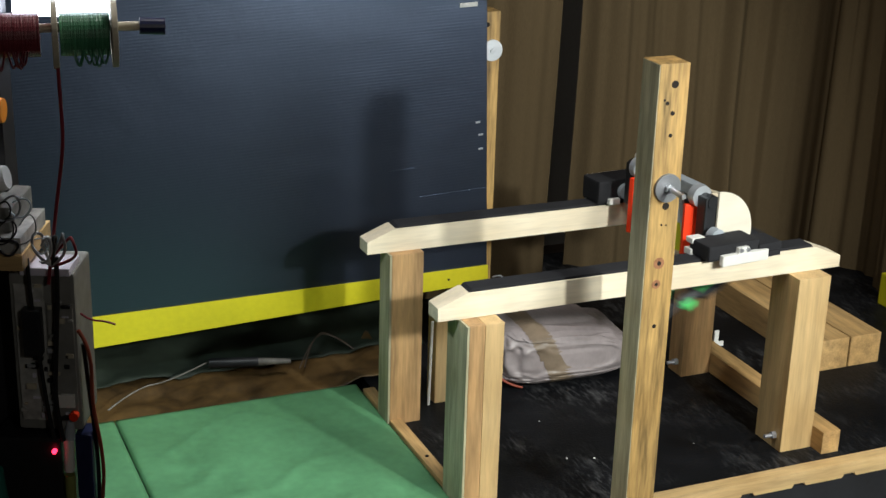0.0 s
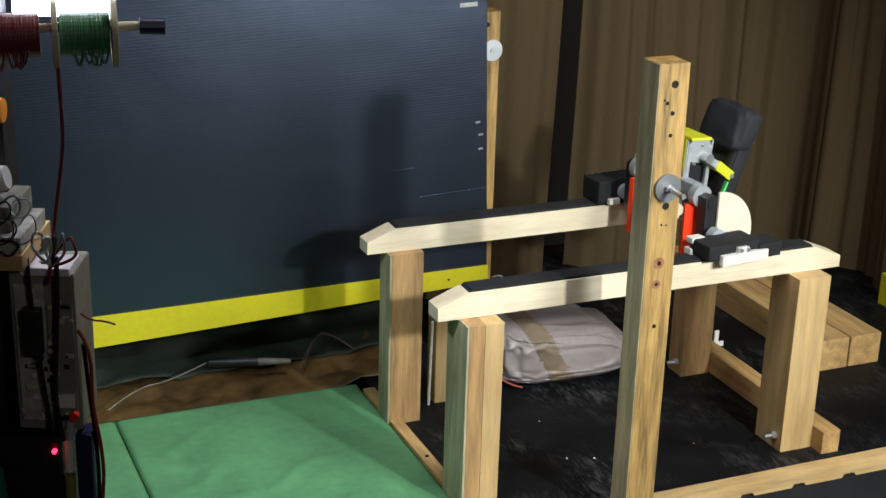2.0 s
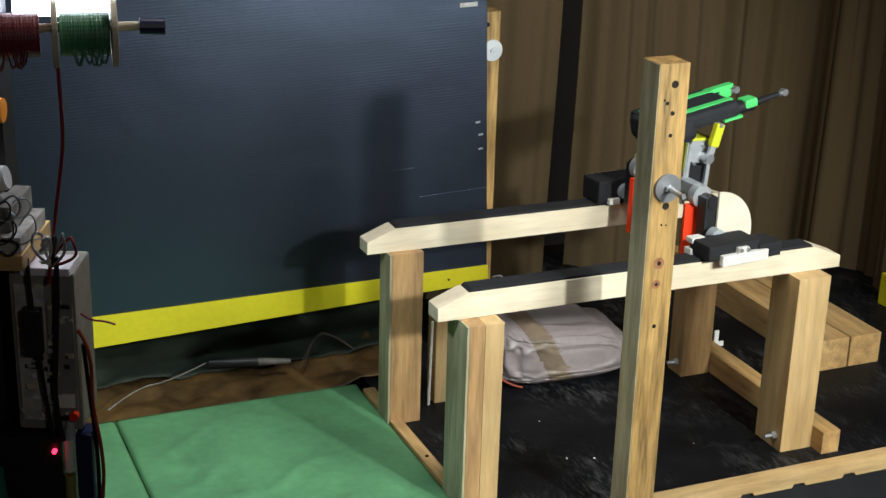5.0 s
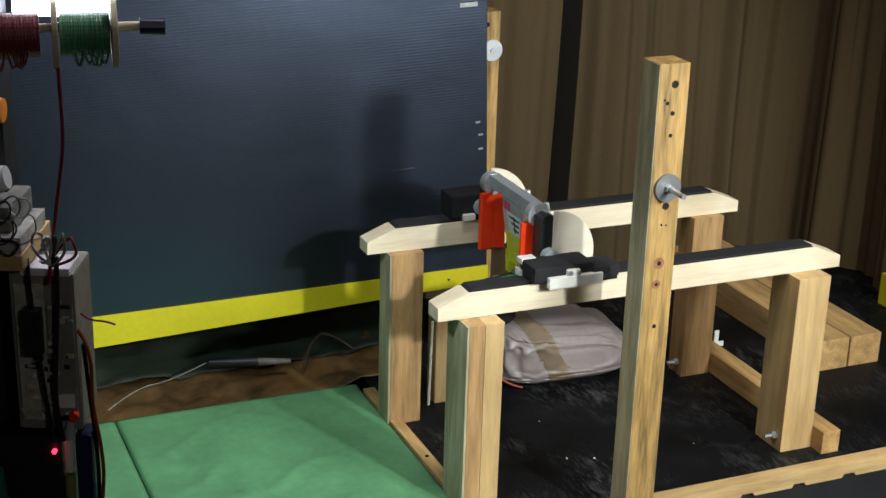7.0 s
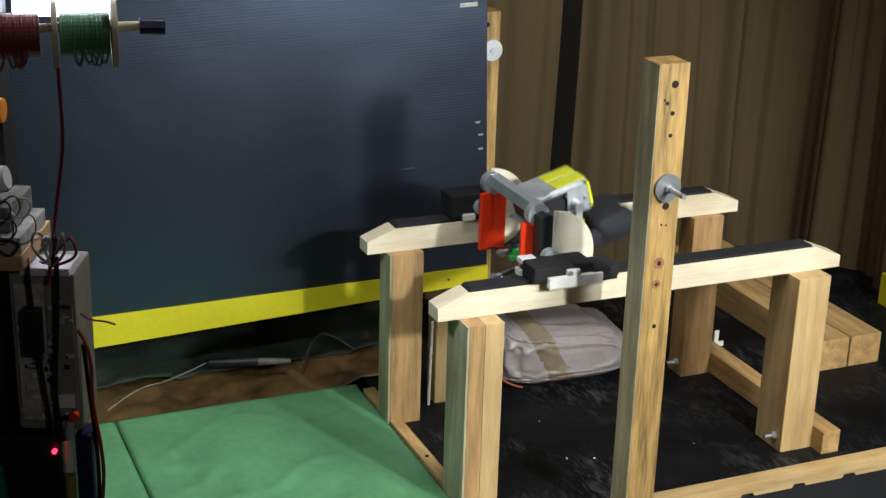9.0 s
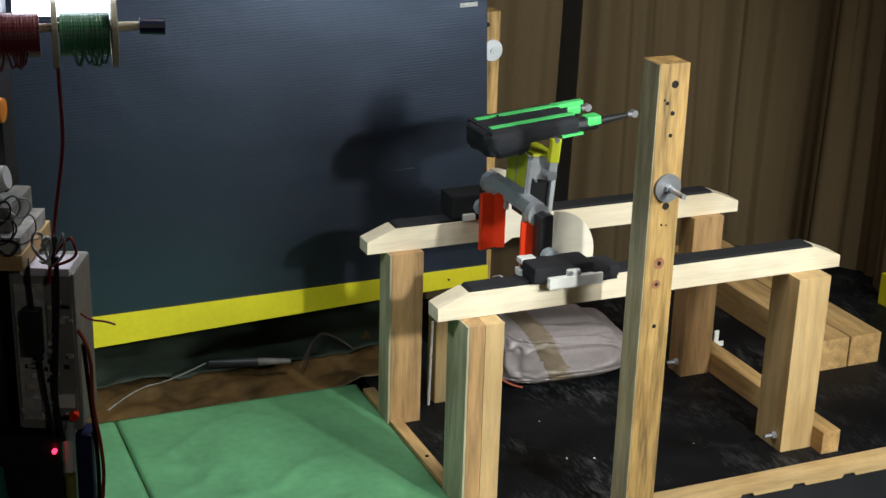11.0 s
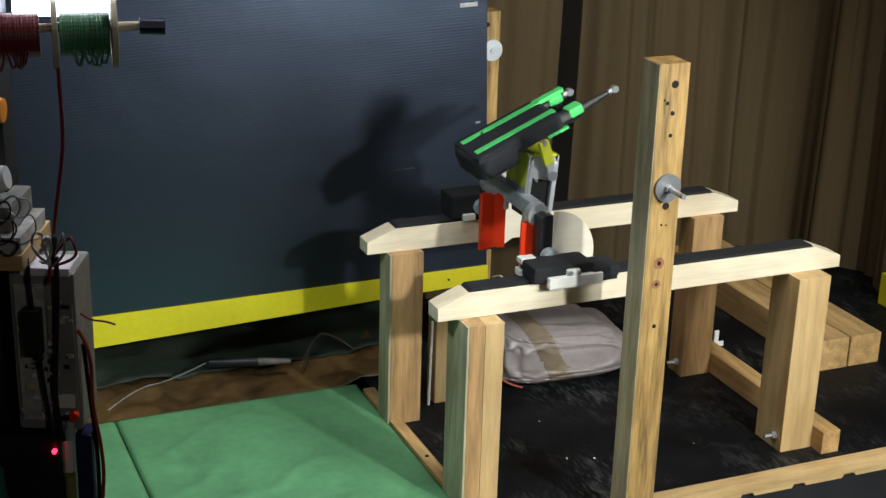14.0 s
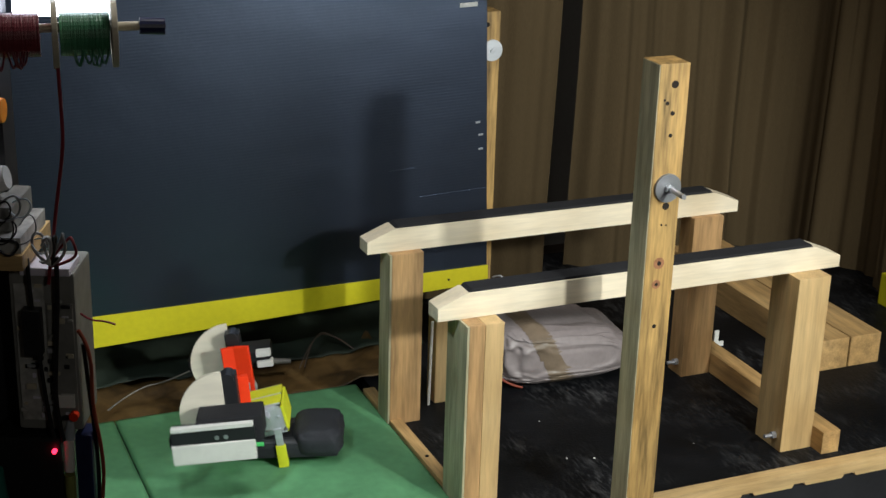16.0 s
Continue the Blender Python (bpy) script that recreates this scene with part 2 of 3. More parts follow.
structure(part("floor", B(-3, 3.2, -4, 1.6, -0.92, -0.85), M_BENCH), "dark brown wooden room floor", "floor")
structure(part("wall_back", B(-3, 3.2, 1.5, 1.6, -0.85, 2.0), M_WALL), "dim plain painted wall behind the curtain", "wall")
structure(part("wall_left", B(-3.1, -3, -4, 1.6, -0.85, 2.0), M_WALL), "dim plain painted side wall", "wall")
structure(part("wall_right", B(3.2, 3.3, -4, 1.6, -0.85, 2.0), M_WALL), "dim plain painted side wall", "wall")
structure(part("wall_front", B(-3, 3.2, -4.1, -4, -0.85, 2.0), M_WALL), "dim plain painted wall behind the camera", "wall")
structure(part("ceiling", B(-3.1, 3.3, -4.1, 1.6, 2.0, 2.1), M_WALL), "plain pale ceiling", "ceiling")

bench = thing("workbench", "dark brown wooden workbench under the apparatus", "workbench")
part("top", B(-1.4, 2.2, -0.75, 1.3, -0.14, -0.10, bevel=0.004), M_BENCH, bench)
for lx in (-1.3, 2.1):
    for ly in (-0.68, 1.22):
        part("leg", B(lx - 0.04, lx + 0.04, ly - 0.04, ly + 0.04, -0.85, -0.14), M_BENCH, bench)

# black base board with its front batten
board = thing("base_board", "scuffed matt black base board on the workbench", "board")
part("panel", B(0.064, 1.5, -0.086, 1.0, -0.10, 0.0), M_FLOOR, board)
bm = bmesh.new()
out = [(0.02, -0.022)]
x = 0.02
while x < 1.45:
    out += [(x + 0.075, -0.022), (x + 0.079, -0.0155), (x + 0.1, -0.0155), (x + 0.104, -0.022)]
    x += 0.104
out += [(1.5, -0.022), (1.5, 0.006), (0.02, 0.006)]
prism(bm, out, -0.112, -0.087)
part("batten", bm, W_X, board, "pale notched pine batten along the front edge")
# Black strip that stands for the shade under the batten.
part("shadow_board", B(0.02, 1.5, -0.105, -0.088, -0.10, -0.023), M_BLACK, board)
for cx, cy, r in ((0.282, 0.077, 0.0012), (0.327, 0.061, 0.0016), (0.30, 0.22, 0.0008), (0.52, 0.05, 0.0007)):
    part("crumb", B(cx - r, cx + r, cy - r, cy + r, 0.0, r), M_WHITE, board)

# green landing mat with wooden edge
def mat_top(u, v, x0, x1, y0, y1):
    x, y = x0 + (x1 - x0) * u, y0 + (y1 - y0) * v
    fold = abs(noise.noise((x * 5 + y * 2, y * 9 - x * 3, 8.0)))
    h = 0.0035 * max(0, 1 - fold * 9) + 0.0045 * noise.noise((x * 7, y * 7, 0.3)) + 0.0028 * noise.noise((x * 14 + y * 5, y * 10, 2.1)) + 0.0014 * noise.noise((x * 40, y * 17 + x * 9, 5.0))
    edge = min(u, 1 - u, v, 1 - v)
    return (x, y, 0.006 + h * min(1, edge * 8) - 0.004 * max(0, 1 - edge * 60))


landing = thing("landing_mat", "creased green felt landing mat beside the bars", "mat")
sheet("main_sheet", 60, 60, lambda u, v: mat_top(u, v, -0.4135, 0.0405, -0.2, 0.476), M_MAT, landing, 0.006)
sheet("side_sheet", 20, 50, lambda u, v: mat_top(u, v, -0.62, -0.4150, -0.2, 0.476), M_MAT, landing, 0.006)
part("underlay", B(-0.62, 0.040, -0.2, 0.45, -0.10, -0.012), M_BLACK, landing)
part("wooden_edge", B(0.041, 0.063, -0.2, 0.437, -0.10, 0.010, bevel=0.002), W_Y, landing, "pale pine edge strip with dark screws")
for sy in (0.33, 0.15, -0.05):
    part("screw", CY((0.052, sy, 0.009), (0.052, sy, 0.0115), 0.0035, 12), M_HOLE, landing)

# floor behind the mat: kraft paper, cloth, tube
def crumple(x, y, a, s, k):
    return a * (noise.noise((x * s, y * s, k)) + 0.5 * noise.noise((x * s * 2.7, y * s * 2.7, k + 3)))


paper = thing("kraft_paper", "crumpled brown kraft paper behind the mat", "paper")
sheet("paper_sheet", 70, 40, lambda u, v: (-0.62 + 0.75 * u, 0.480 + 0.5 * v, -0.010 + 0.03 * v + 0.022 * u ** 6 + crumple(u, v, 0.014, 6, 1.0)), M_BROWN, paper, 0.0015)
cloth = thing("dark_cloth", "dark green cloth heap under the black panel", "cloth")
sheet("cloth_sheet", 60, 30, lambda u, v: (-0.62 + 0.85 * u, 0.60 + 0.4 * v, 0.012 + 0.10 * v + crumple(u * 1.5, v, 0.016, 5, 7.0)), M_TARP, cloth, 0.002)
tubeob = thing("dark_tube", "glossy dark tube with a clear plastic tip on kraft paper", "tube")
part("barrel", CY((-0.21, 0.60, 0.03), (-0.12, 0.575, 0.03), 0.009, 18), M_BLACK, tubeob)
part("tip", CY((-0.12, 0.575, 0.03), (-0.062, 0.557, 0.03), 0.0075, 18, 0.005), M_GLASSY, tubeob, "clear plastic tip")
tagged(tube("clear_strip", [(-0.42, 0.50, 0.012), (-0.36, 0.53, 0.035), (-0.30, 0.55, 0.026), (-0.22, 0.58, 0.04)], 0.0014, M_GLASSY), "thin pale plastic strip lying on kraft paper", "strip")
for k in range(2):
    tagged(tube("loose_cord", [(-0.05 + 0.01 * k, 0.54, 0.02), (-0.01, 0.59, 0.055), (0.03, 0.60 + 0.01 * k, 0.062), (0.07, 0.57, 0.03)], 0.0014, M_BENCH), "dark loose cord looped on the paper", "cord", "loose cords")

# plastic bag
bm = bmesh.new()
bmesh.ops.create_icosphere(bm, subdivisions=6, radius=1)
for v in bm.verts:
    c = v.co.copy()
    s = [math.copysign(abs(a) ** 0.5, a) for a in c]
    high = 0.056 - 0.011 * s[0] - 0.010 * max(0, s[0]) ** 3
    w = 0.006 * noise.noise(c * 3) + 0.0035 * noise.noise(Vector((c.x * 5, c.y * 5, c.z * 11))) - 0.0035 * abs(noise.noise(Vector((c.x * 4 + c.z * 5, c.y * 4, c.z * 3)) + Vector((4, 2, 1))))
    v.co = (0.432 + 0.150 * s[0] + w + 0.016 * (s[2] < 0) * s[2] * (s[0] > 0), 0.428 + 0.098 * s[1] + w, max(0.0, high + (high + w) * s[2]))
bm.normal_update()
bm.verts.index_update()
band, seen = bmesh.new(), {}
for fc in bm.faces:
    c = fc.calc_center_median()
    if fc.normal.y < 0.4 and c.z > 0.004 and abs(c.x - 0.412 + 0.52 * c.z) < 0.022:
        for v in fc.verts:
            if v.index not in seen:
                seen[v.index] = band.verts.new(v.co + v.normal * 0.001)
        band.faces.new([seen[v.index] for v in fc.verts])
bag = part("plastic_bag", bm, M_BAG, smooth=True)
part("brown_strip", band, M_STRIP, bag, "brown strip showing through the cloudy plastic", smooth=True)
tagged(bag, "stuffed cloudy white plastic bag on the black board", "bag")
tagged(tube("red_string", [(0.285, 0.37, 0.028), (0.30, 0.355, 0.012), (0.33, 0.352, 0.004)], 0.0025, M_RUST), "short red brown string at the bag", "string")

# timbers lying behind the bars
for i, (x0, x1) in enumerate(((0.912, 0.983), (0.987, 1.06))):
    t = part("timber", B(x0, x1, 0.228, 0.80, 0.0, 0.064, bevel=0.002), W_Y)
    tagged(t, "square pale pine timber lying on the black board", "timber", "timbers behind the bars")
t = part("wooden_stake", B(0.150, 0.176, 0.352, 0.39, 0.0, 0.165, bevel=0.0015), W_LEG)
tagged(t, "short upright pine stake on the black board", "stake")
t = part("white_stick", CY((0.138, 0.352, 0.0), (0.142, 0.352, 0.165), 0.0028, 10), M_WHITE)
tagged(t, "thin white stick standing beside a stake", "stick")
clip = thing("white_clip", "small white bent plastic clip on the black board", "clip")
part("upright", B(0.785, 0.795, 0.40, 0.404, 0.0, 0.035), M_WHITE, clip)
part("foot", B(0.795, 0.808, 0.40, 0.404, 0.0, 0.010), M_WHITE, clip)

# ---- the curtain ----
curtain = thing("curtain", "dark brown pleated curtain hanging behind the bars", "curtain")


def pleat(x):
    return 0.016 * math.sin(x * 44 + 1.9 * math.sin(x * 11)) + 0.012 * math.sin(x * 21 + 1 + math.sin(x * 5)) + 0.005 * math.sin(x * 83 + 2.4 * math.sin(x * 17)) + 0.0012 * math.sin(x * 210)


def drape(way, shift=0.0):
    """A pleated cloth that hangs along a line of plan points."""
    way = [Vector(p) for p in way]
    runs = [(b - a).length for a, b in zip(way, way[1:])]
    total = sum(runs)

    def f(u, v):
        left, k = u * total, 0
        while k < len(runs) - 1 and left > runs[k]:
            left -= runs[k]
            k += 1
        d = (way[k + 1] - way[k]) / runs[k]
        p = way[k] + d * left
        s = u * total + way[0].x
        out = pleat(s + shift) * (1.05 - 0.3 * v) + 0.006 * noise.noise((s * 9, v * 4, 0))
        along = 0.012 * math.sin(v * 3 + s * 9)
        return (p.x + d.x * along - d.y * out, p.y + d.y * along + d.x * out, -0.09 + 1.75 * v)
    return f


def corner(cx, cy, r, n=8):
    return [(cx + r * math.sin(radians(90 * i / n)), cy + r * math.cos(radians(90 * i / n))) for i in range(n + 1)]


sheet("left_drape", 260, 24, drape([(-1.3, 0.86), (0.638, 0.86)], 0.085), M_CURTAIN, curtain)
sheet("right_drape", 420, 24, drape([(0.708, 0.90)] + corner(1.12, 0.70, 0.20) + [(1.33, 0.52), (1.34, 0.22)]), M_CURTAIN, curtain)
part("rail", CY((-1.4, 0.88, 1.66), (1.15, 0.88, 1.66), 0.012), M_STEEL, curtain)
part("side_rail", CY((1.32, 0.86, 1.66), (1.32, 0.2, 1.66), 0.012), M_STEEL, curtain)
t = part("yellow_block", B(1.262, 1.300, 0.44, 0.485, 0.0, 0.072, bevel=0.003), M_YELLOW)
tagged(t, "small yellow painted block on the black board by the curtain", "block")

# ---- the black panel, leaning slightly out of level ----
panel = thing("black_panel", "black corrugated plastic panel with a yellow lower edge", "panel", at=(0.3405, 0.55, 0.146))
panel.rotation_euler = (0, radians(-2.25), 0)
part("plastic_sheet", B(-1.2, 0.0, 0.0, 0.006, 0.0, 0.75, bevel=0.0012), M_PANEL, panel)
bm = bmesh.new()
prism(bm, [(-1.0, -0.001), (0.001, -0.001), (0.001, 0.034), (-1.0, 0.066)], -0.003, -0.0006)
part("yellow_strip", bm, M_YELLOW, panel, "bright yellow painted strip")
part("screw", CY((-0.083, -0.0045, 0.017), (-0.083, -0.0028, 0.017), 0.0022, 10), M_HOLE, panel)
for sx, sz in ((-0.012, 0.30), (-0.012, 0.272), (-0.018, 0.325)):
    part("staple", B(sx - 0.006, sx + 0.003, -0.0015, 0.0, sz, sz + 0.003), M_STEEL, panel)
for yy, x0, x1 in ((0.193, -0.14, -0.005), (0.252, -0.20, -0.15)):
    part("crease", B(x0, x1, -0.0012, 0.0005, yy, yy + 0.0015), M_PANEL, panel)
part("corner_tag", B(-0.055, -0.02, -0.0012, 0.0004, 0.548, 0.556), M_DEVP, panel)


# ---- drilled uprights of the high bar ----
def upright(name, x0, y0, w, d, z0, z1, holes, label, left_mat):
    ob = thing(name, label, "post", "high bar uprights", at=(x0, y0, 0))
    part("shaft", B(0.0, w, 0.0, d, z0, z1, bevel=0.0015), W_POST, ob)
    # Left facing; on the front post its colour carries the cool side light.
    part("weathered_side", B(-0.0012, 0.0004, 0.001, d - 0.001, z0, z1 - 0.001), left_mat, ob, "left facing of the post, toned for the light on it")
    for u, z, r in holes:
        part("drill_hole", CY((u * w, -0.0010, z), (u * w, 0.004, z), r, 14), M_HOLE, ob)
        if 0.41 < z < 0.47:
            part("knot", CY((u * w, -0.0005, z), (u * w, 0.003, z), r * 2.6, 22), M_KNOT, ob, "brown wood knot")
    return ob


HOLES = [(0.52, 0.808, 0.0046), (0.21, 0.790, 0.0014), (0.31, 0.786, 0.0024), (0.51, 0.7736, 0.0028), (0.50, 0.747, 0.0024), (0.54, 0.660, 0.0045),
         (0.44, 0.637, 0.0012), (0.60, 0.636, 0.0012), (0.47, 0.588, 0.0028), (0.43, 0.561, 0.0022), (0.48, 0.506, 0.0026)]
K = 1.26 / 1.04 * 1.0146
HOLES = [(u, 1.2116 - (1.2116 - z) * K, r * K) for u, z, r in HOLES]
front_post = upright("drilled_post", 0.2597, -0.163, 0.0486, 0.0482, -0.10, 0.7456, HOLES, "upright pine post with drill holes and a steel bolt", W_SIDELIT)
BZ = 0.5621
bolt = part("washer", CY((0.0258, -0.0045, BZ), (0.0258, 0.0, BZ), 0.0215, 36), M_WASHER, front_post, "large steel washer", bevel=0.0006)
part("nut", CY((0.0258, -0.011, BZ), (0.0258, -0.0045, BZ), 0.0072, 6), M_STEEL, bolt)
part("bolt_shank", CY((0.0258, -0.047, BZ), (0.0258, -0.010, BZ), 0.0040, 16), M_STEEL, bolt)
rear_post = upright("drilled_post", 0.312, 0.572, 0.046, 0.046, -0.10, 0.676, [(0.42, 0.652, 0.0045), (0.40, 0.47, 0.004), (0.38, 0.43, 0.002)], "upright pine post with drill holes beside the black panel", W_POST)
wsh = part("washer", CY((0.030, -0.004, 0.603), (0.030, 0.0, 0.603), 0.0205, 36), M_ALU, rear_post, "large steel washer")
part("nut", CY((0.030, -0.007, 0.603), (0.030, -0.004, 0.603), 0.0055, 6), M_ALU, wsh)
hook = tube("wire_hook", [(0.36, 0.566, 0.145), (0.372, 0.56, 0.150), (0.379, 0.556, 0.146), (0.377, 0.556, 0.138)], 0.0016, M_STEEL)
tagged(hook, "small bent steel hook beside the panel", "hook")

# ---- the parallel bars ----
L, ZB, ZT = 0.7472, 0.3239, 0.3655
bars = thing("parallel_bars", "pale pine parallel bars with black foam on the rails", "parallel bars")
for y0 in (0.0, 0.3116):
    bm = bmesh.new()
    prism(bm, [(0.0, ZB), (L, ZB), (L, ZB + 0.021), (0.6954, ZT), (0.0481, ZT), (0.0, ZB + 0.022)], y0, y0 + 0.038)
    rail = part("rail", bm, W_RAIL, bars, "pale planed pine rail with sloping ends", bevel=0.0012)
    bm = bmesh.new()
    prism(bm, [(0.052, ZT + 0.0002), (0.690, ZT + 0.0002), (0.686, ZT + 0.0048), (0.058, ZT + 0.0048)], y0 + 0.0025, y0 + 0.036)
    part("foam_strip", bm, M_FOAM, rail, "thin black foam strip", bevel=0.0006)


def leg_mesh(x0, x1, y0, y1, m, extra=None):
    leg = part("leg", B(x0, x1, y0, y1, 0.0, ZB - 0.0004, bevel=0.0014), m, bars)
    if extra:
        part("second_board", B(*extra, 0.0, ZB - 0.0006, bevel=0.0012), W_LEG if m is not W_LEG else W_LEG2, leg)
    return leg


fl = leg_mesh(0.0405, 0.0665, -0.0314, 0.045, W_LEG2, (0.0670, 0.0989, -0.0314, 0.045))
bl = leg_mesh(0.0405, 0.0989, 0.2972, 0.345, W_LEG2)
# Thin added facings tint the left legs' outer sides for cool light.
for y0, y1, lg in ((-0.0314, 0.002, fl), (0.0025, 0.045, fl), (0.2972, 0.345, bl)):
    part("side_board", B(0.0365, 0.0402, y0, y1, 0.0, ZB - 0.0008, bevel=0.0006), W_SIDELIT, lg, "thin greenish facing, tinted for cool light on the side")
fr = leg_mesh(0.6444, 0.7083, -0.0314, 0.045, W_LEG)
br = leg_mesh(0.6444, 0.7083, 0.2972, 0.345, W_LEG2)
part("stretcher", B(0.7088, 0.745, -0.062, 0.352, 0.0, 0.042, bevel=0.0014), W_Y, bars, "pale pine cross piece joining two legs")
for yb, lg in ((-0.012, fr), (0.315, br)):
    b1 = part("bolt", CY((0.622, yb, 0.026), (0.644, yb, 0.026), 0.0035, 14), M_STEEL, lg, "steel bolt end")
    b2 = part("bolt_nut", CY((0.636, yb, 0.026), (0.644, yb, 0.026), 0.0068, 6), M_STEEL, lg, "steel nut")

# ---- rack of electronics beside the mat, close to the camera ----
RX = Matrix(((0.9171, 0.39866, 0, -0.8304 + 0.39866 * 1.45), (-0.39866, 0.9171, 0, -1.9224 + 0.9171 * 1.45), (0, 0, 1, 0), (0, 0, 0, 1)))


SPOOL_TURN = RX @ pose(-0.36, 0, 0.896, 0, 0, 15) @ pose(0.36, 0, -0.896)


def rack_thing(name, label, category, group="", m=RX):
    ob = new(name)
    ob.matrix_world = m
    ob.empty_display_size = 0.05
    return tagged(ob, label, category, group)


stand = rack_thing("rack_post", "dark upright rack carrying spools and electronics", "rack")
part("upright", B(-0.60, -0.455, 0.02, 0.06, -0.85, 1.05), M_BLACK, stand)
axle = rack_thing("spool_axle", "thin pale wooden axle through the wire spools", "axle", "", SPOOL_TURN)
part("rod", CY((-0.62, 0.0, 0.9025), (-0.307, 0.0, 0.9025), 0.0045), M_CREAM, axle)
part("axle_cap", CY((-0.307, 0.0, 0.9025), (-0.282, 0.0, 0.9015), 0.0085, 16), M_BLUE, axle, "dark blue rubber end cap")
part("shelf", B(-0.52, -0.424, -0.05, 0.06, 0.661, 0.678, bevel=0.001), W_X, stand)


def spool(x0, x1, m, label, ends):
    s = rack_thing("wire_spool", label, "spool", "wire spools on the axle", SPOOL_TURN)
    for x in ends:
        part("flange", CY((x - 0.003, 0.0, 0.896), (x + 0.003, 0.0, 0.896), 0.034, 36), M_CREAM, s, "cream cardboard flange", bevel=0.001)
    bm = CY((x0 + 0.0045, 0.0, 0.896), (x1 - 0.0045, 0.0, 0.896), 0.0215, 32)
    part("winding", bm, m, s)
    rr = random.Random(int(-x0 * 1000))
    for i in range(6):
        x = rr.uniform(x0 + 0.008, x1 - 0.008)
        d = rr.uniform(0.0, 0.005)
        tube("loose_turn", [(x, -0.016, 0.885), (x + 0.003, -0.021, 0.872 - d), (x + 0.007, -0.014, 0.868 - d), (x + 0.010, -0.019, 0.884)], 0.0011, m, s)
    return s


spool(-0.389, -0.332, M_WIRE_G, "spool of green wire with cream flanges on an axle", (-0.389, -0.332))
spool(-0.458, -0.399, M_WIRE_RW, "spool of dark red wire with a cream flange on an axle", (-0.47,))
lamp = rack_thing("rack_lamp", "lit white bench lamp behind the wire spools", "lamp")
part("housing", B(-0.447, -0.343, 0.045, 0.075, 0.965, 0.985, bevel=0.002), M_WHITE, lamp)
part("lamp_face", B(-0.445, -0.345, 0.047, 0.073, 0.902, 0.9645, bevel=0.002), M_LAMP, lamp, "glowing white lamp face")
knob = part("orange_knob", CY((-0.462, -0.01, 0.818), (-0.4435, -0.01, 0.818), 0.017, 24, 0.012), M_ORANGE)
knob.matrix_world = RX
tagged(knob, "round orange plastic knob on the rack", "knob")
white_roll = part("white_roll", CY((-0.47, -0.01, 0.742), (-0.445, -0.01, 0.748), 0.018, 20, 0.012), M_WHITE)
white_roll.matrix_world = RX
tagged(white_roll, "small white tapered roll on the rack", "roll")
cards = rack_thing("card_stack", "small stack of pale cards on the wooden shelf", "cards")
part("lower_card", B(-0.52, -0.426, -0.045, 0.05, 0.678, 0.695, bevel=0.001), M_DEVP, cards)
part("upper_card", B(-0.52, -0.437, -0.03, 0.045, 0.695, 0.722, m=None, bevel=0.003), M_DEV, cards)

dev = rack_thing("controller_box", "grey electronic controller box with tangled wires", "controller")
part("case", B(-0.449, -0.381, -0.02, 0.05, 0.468, 0.648, bevel=0.004), M_DEV, dev)
part("top_rim", B(-0.436, -0.384, -0.024, 0.02, 0.646, 0.655, bevel=0.002), M_LILAC, dev, "pale lilac plastic top rim")
part("front_panel", B(-0.444, -0.413, -0.0225, -0.0195, 0.480, 0.636, bevel=0.0008), M_DEVP, dev, "pale grey panel")
part("side_panel", B(-0.411, -0.384, -0.0225, -0.0195, 0.485, 0.615, bevel=0.0008), M_DEV, dev)
part("socket", B(-0.434, -0.415, -0.036, -0.022, 0.560, 0.612, bevel=0.002), M_BLACK, dev, "black in-line adapter")
rr = random.Random(11)
for i in range(15):
    x, z = rr.uniform(-0.440, -0.39), 0.492 + 0.0085 * i
    part("chip", B(x - 0.004, x + rr.uniform(0.003, 0.009), -0.0255, -0.0222, z, z + rr.uniform(0.003, 0.006)), rr.choice([M_CREAM, M_BLACK, M_DEV, M_ALU]), dev)
part("white_tag", B(-0.405, -0.387, -0.026, -0.0222, 0.497, 0.512), M_WHITE, dev, "white tag")
part("red_button", CY((-0.388, -0.030, 0.488), (-0.388, -0.022, 0.488), 0.005, 14), M_RED, dev)
low = rack_thing("battery_box", "black battery box with a small red light under the controller", "box")
part("case", B(-0.475, -0.404, -0.03, 0.06, 0.20, 0.462, bevel=0.004), M_BLACK, low)
part("indicator", CY((-0.410, -0.034, 0.448), (-0.410, -0.029, 0.448), 0.0026, 10), M_LED, low, "glowing red indicator")
pen = rack_thing("marker_bundle", "bundle of blue, white and olive markers beside a box", "markers")
part("blue_marker", B(-0.391, -0.373, -0.02, 0.01, 0.25, 0.462, bevel=0.003), M_BLUE, pen)
part("white_marker", CY((-0.398, -0.022, 0.42), (-0.397, -0.022, 0.458), 0.0058, 16), M_WHITE, pen)
part("olive_marker", CY((-0.399, -0.022, 0.25), (-0.398, -0.022, 0.415), 0.006, 16), M_OLIVE, pen)
part("marker_cap", CY((-0.396, -0.022, 0.458), (-0.394, -0.018, 0.485), 0.0065, 16, 0.003), M_SERVO, pen)
for z0, w in ((0.418, 0.022), (0.385, 0.026), (0.352, 0.024)):
    cup = part("teal_bottle", CY((-0.484 + 0.003, -0.05, z0 - 0.016), (-0.478, -0.05, z0 + 0.016), w, 24, w * 0.75), M_TEAL, bevel=0.003)
    cup.matrix_world = RX
    tagged(cup, "small teal plastic tub stacked beside the box", "tub", "teal tubs")


def rack_wire(pts, r, m, label):
    w = tube("wire", pts, r, m)
    w.matrix_world = RX
    tagged(w, label, "wire", "loose rack wires")


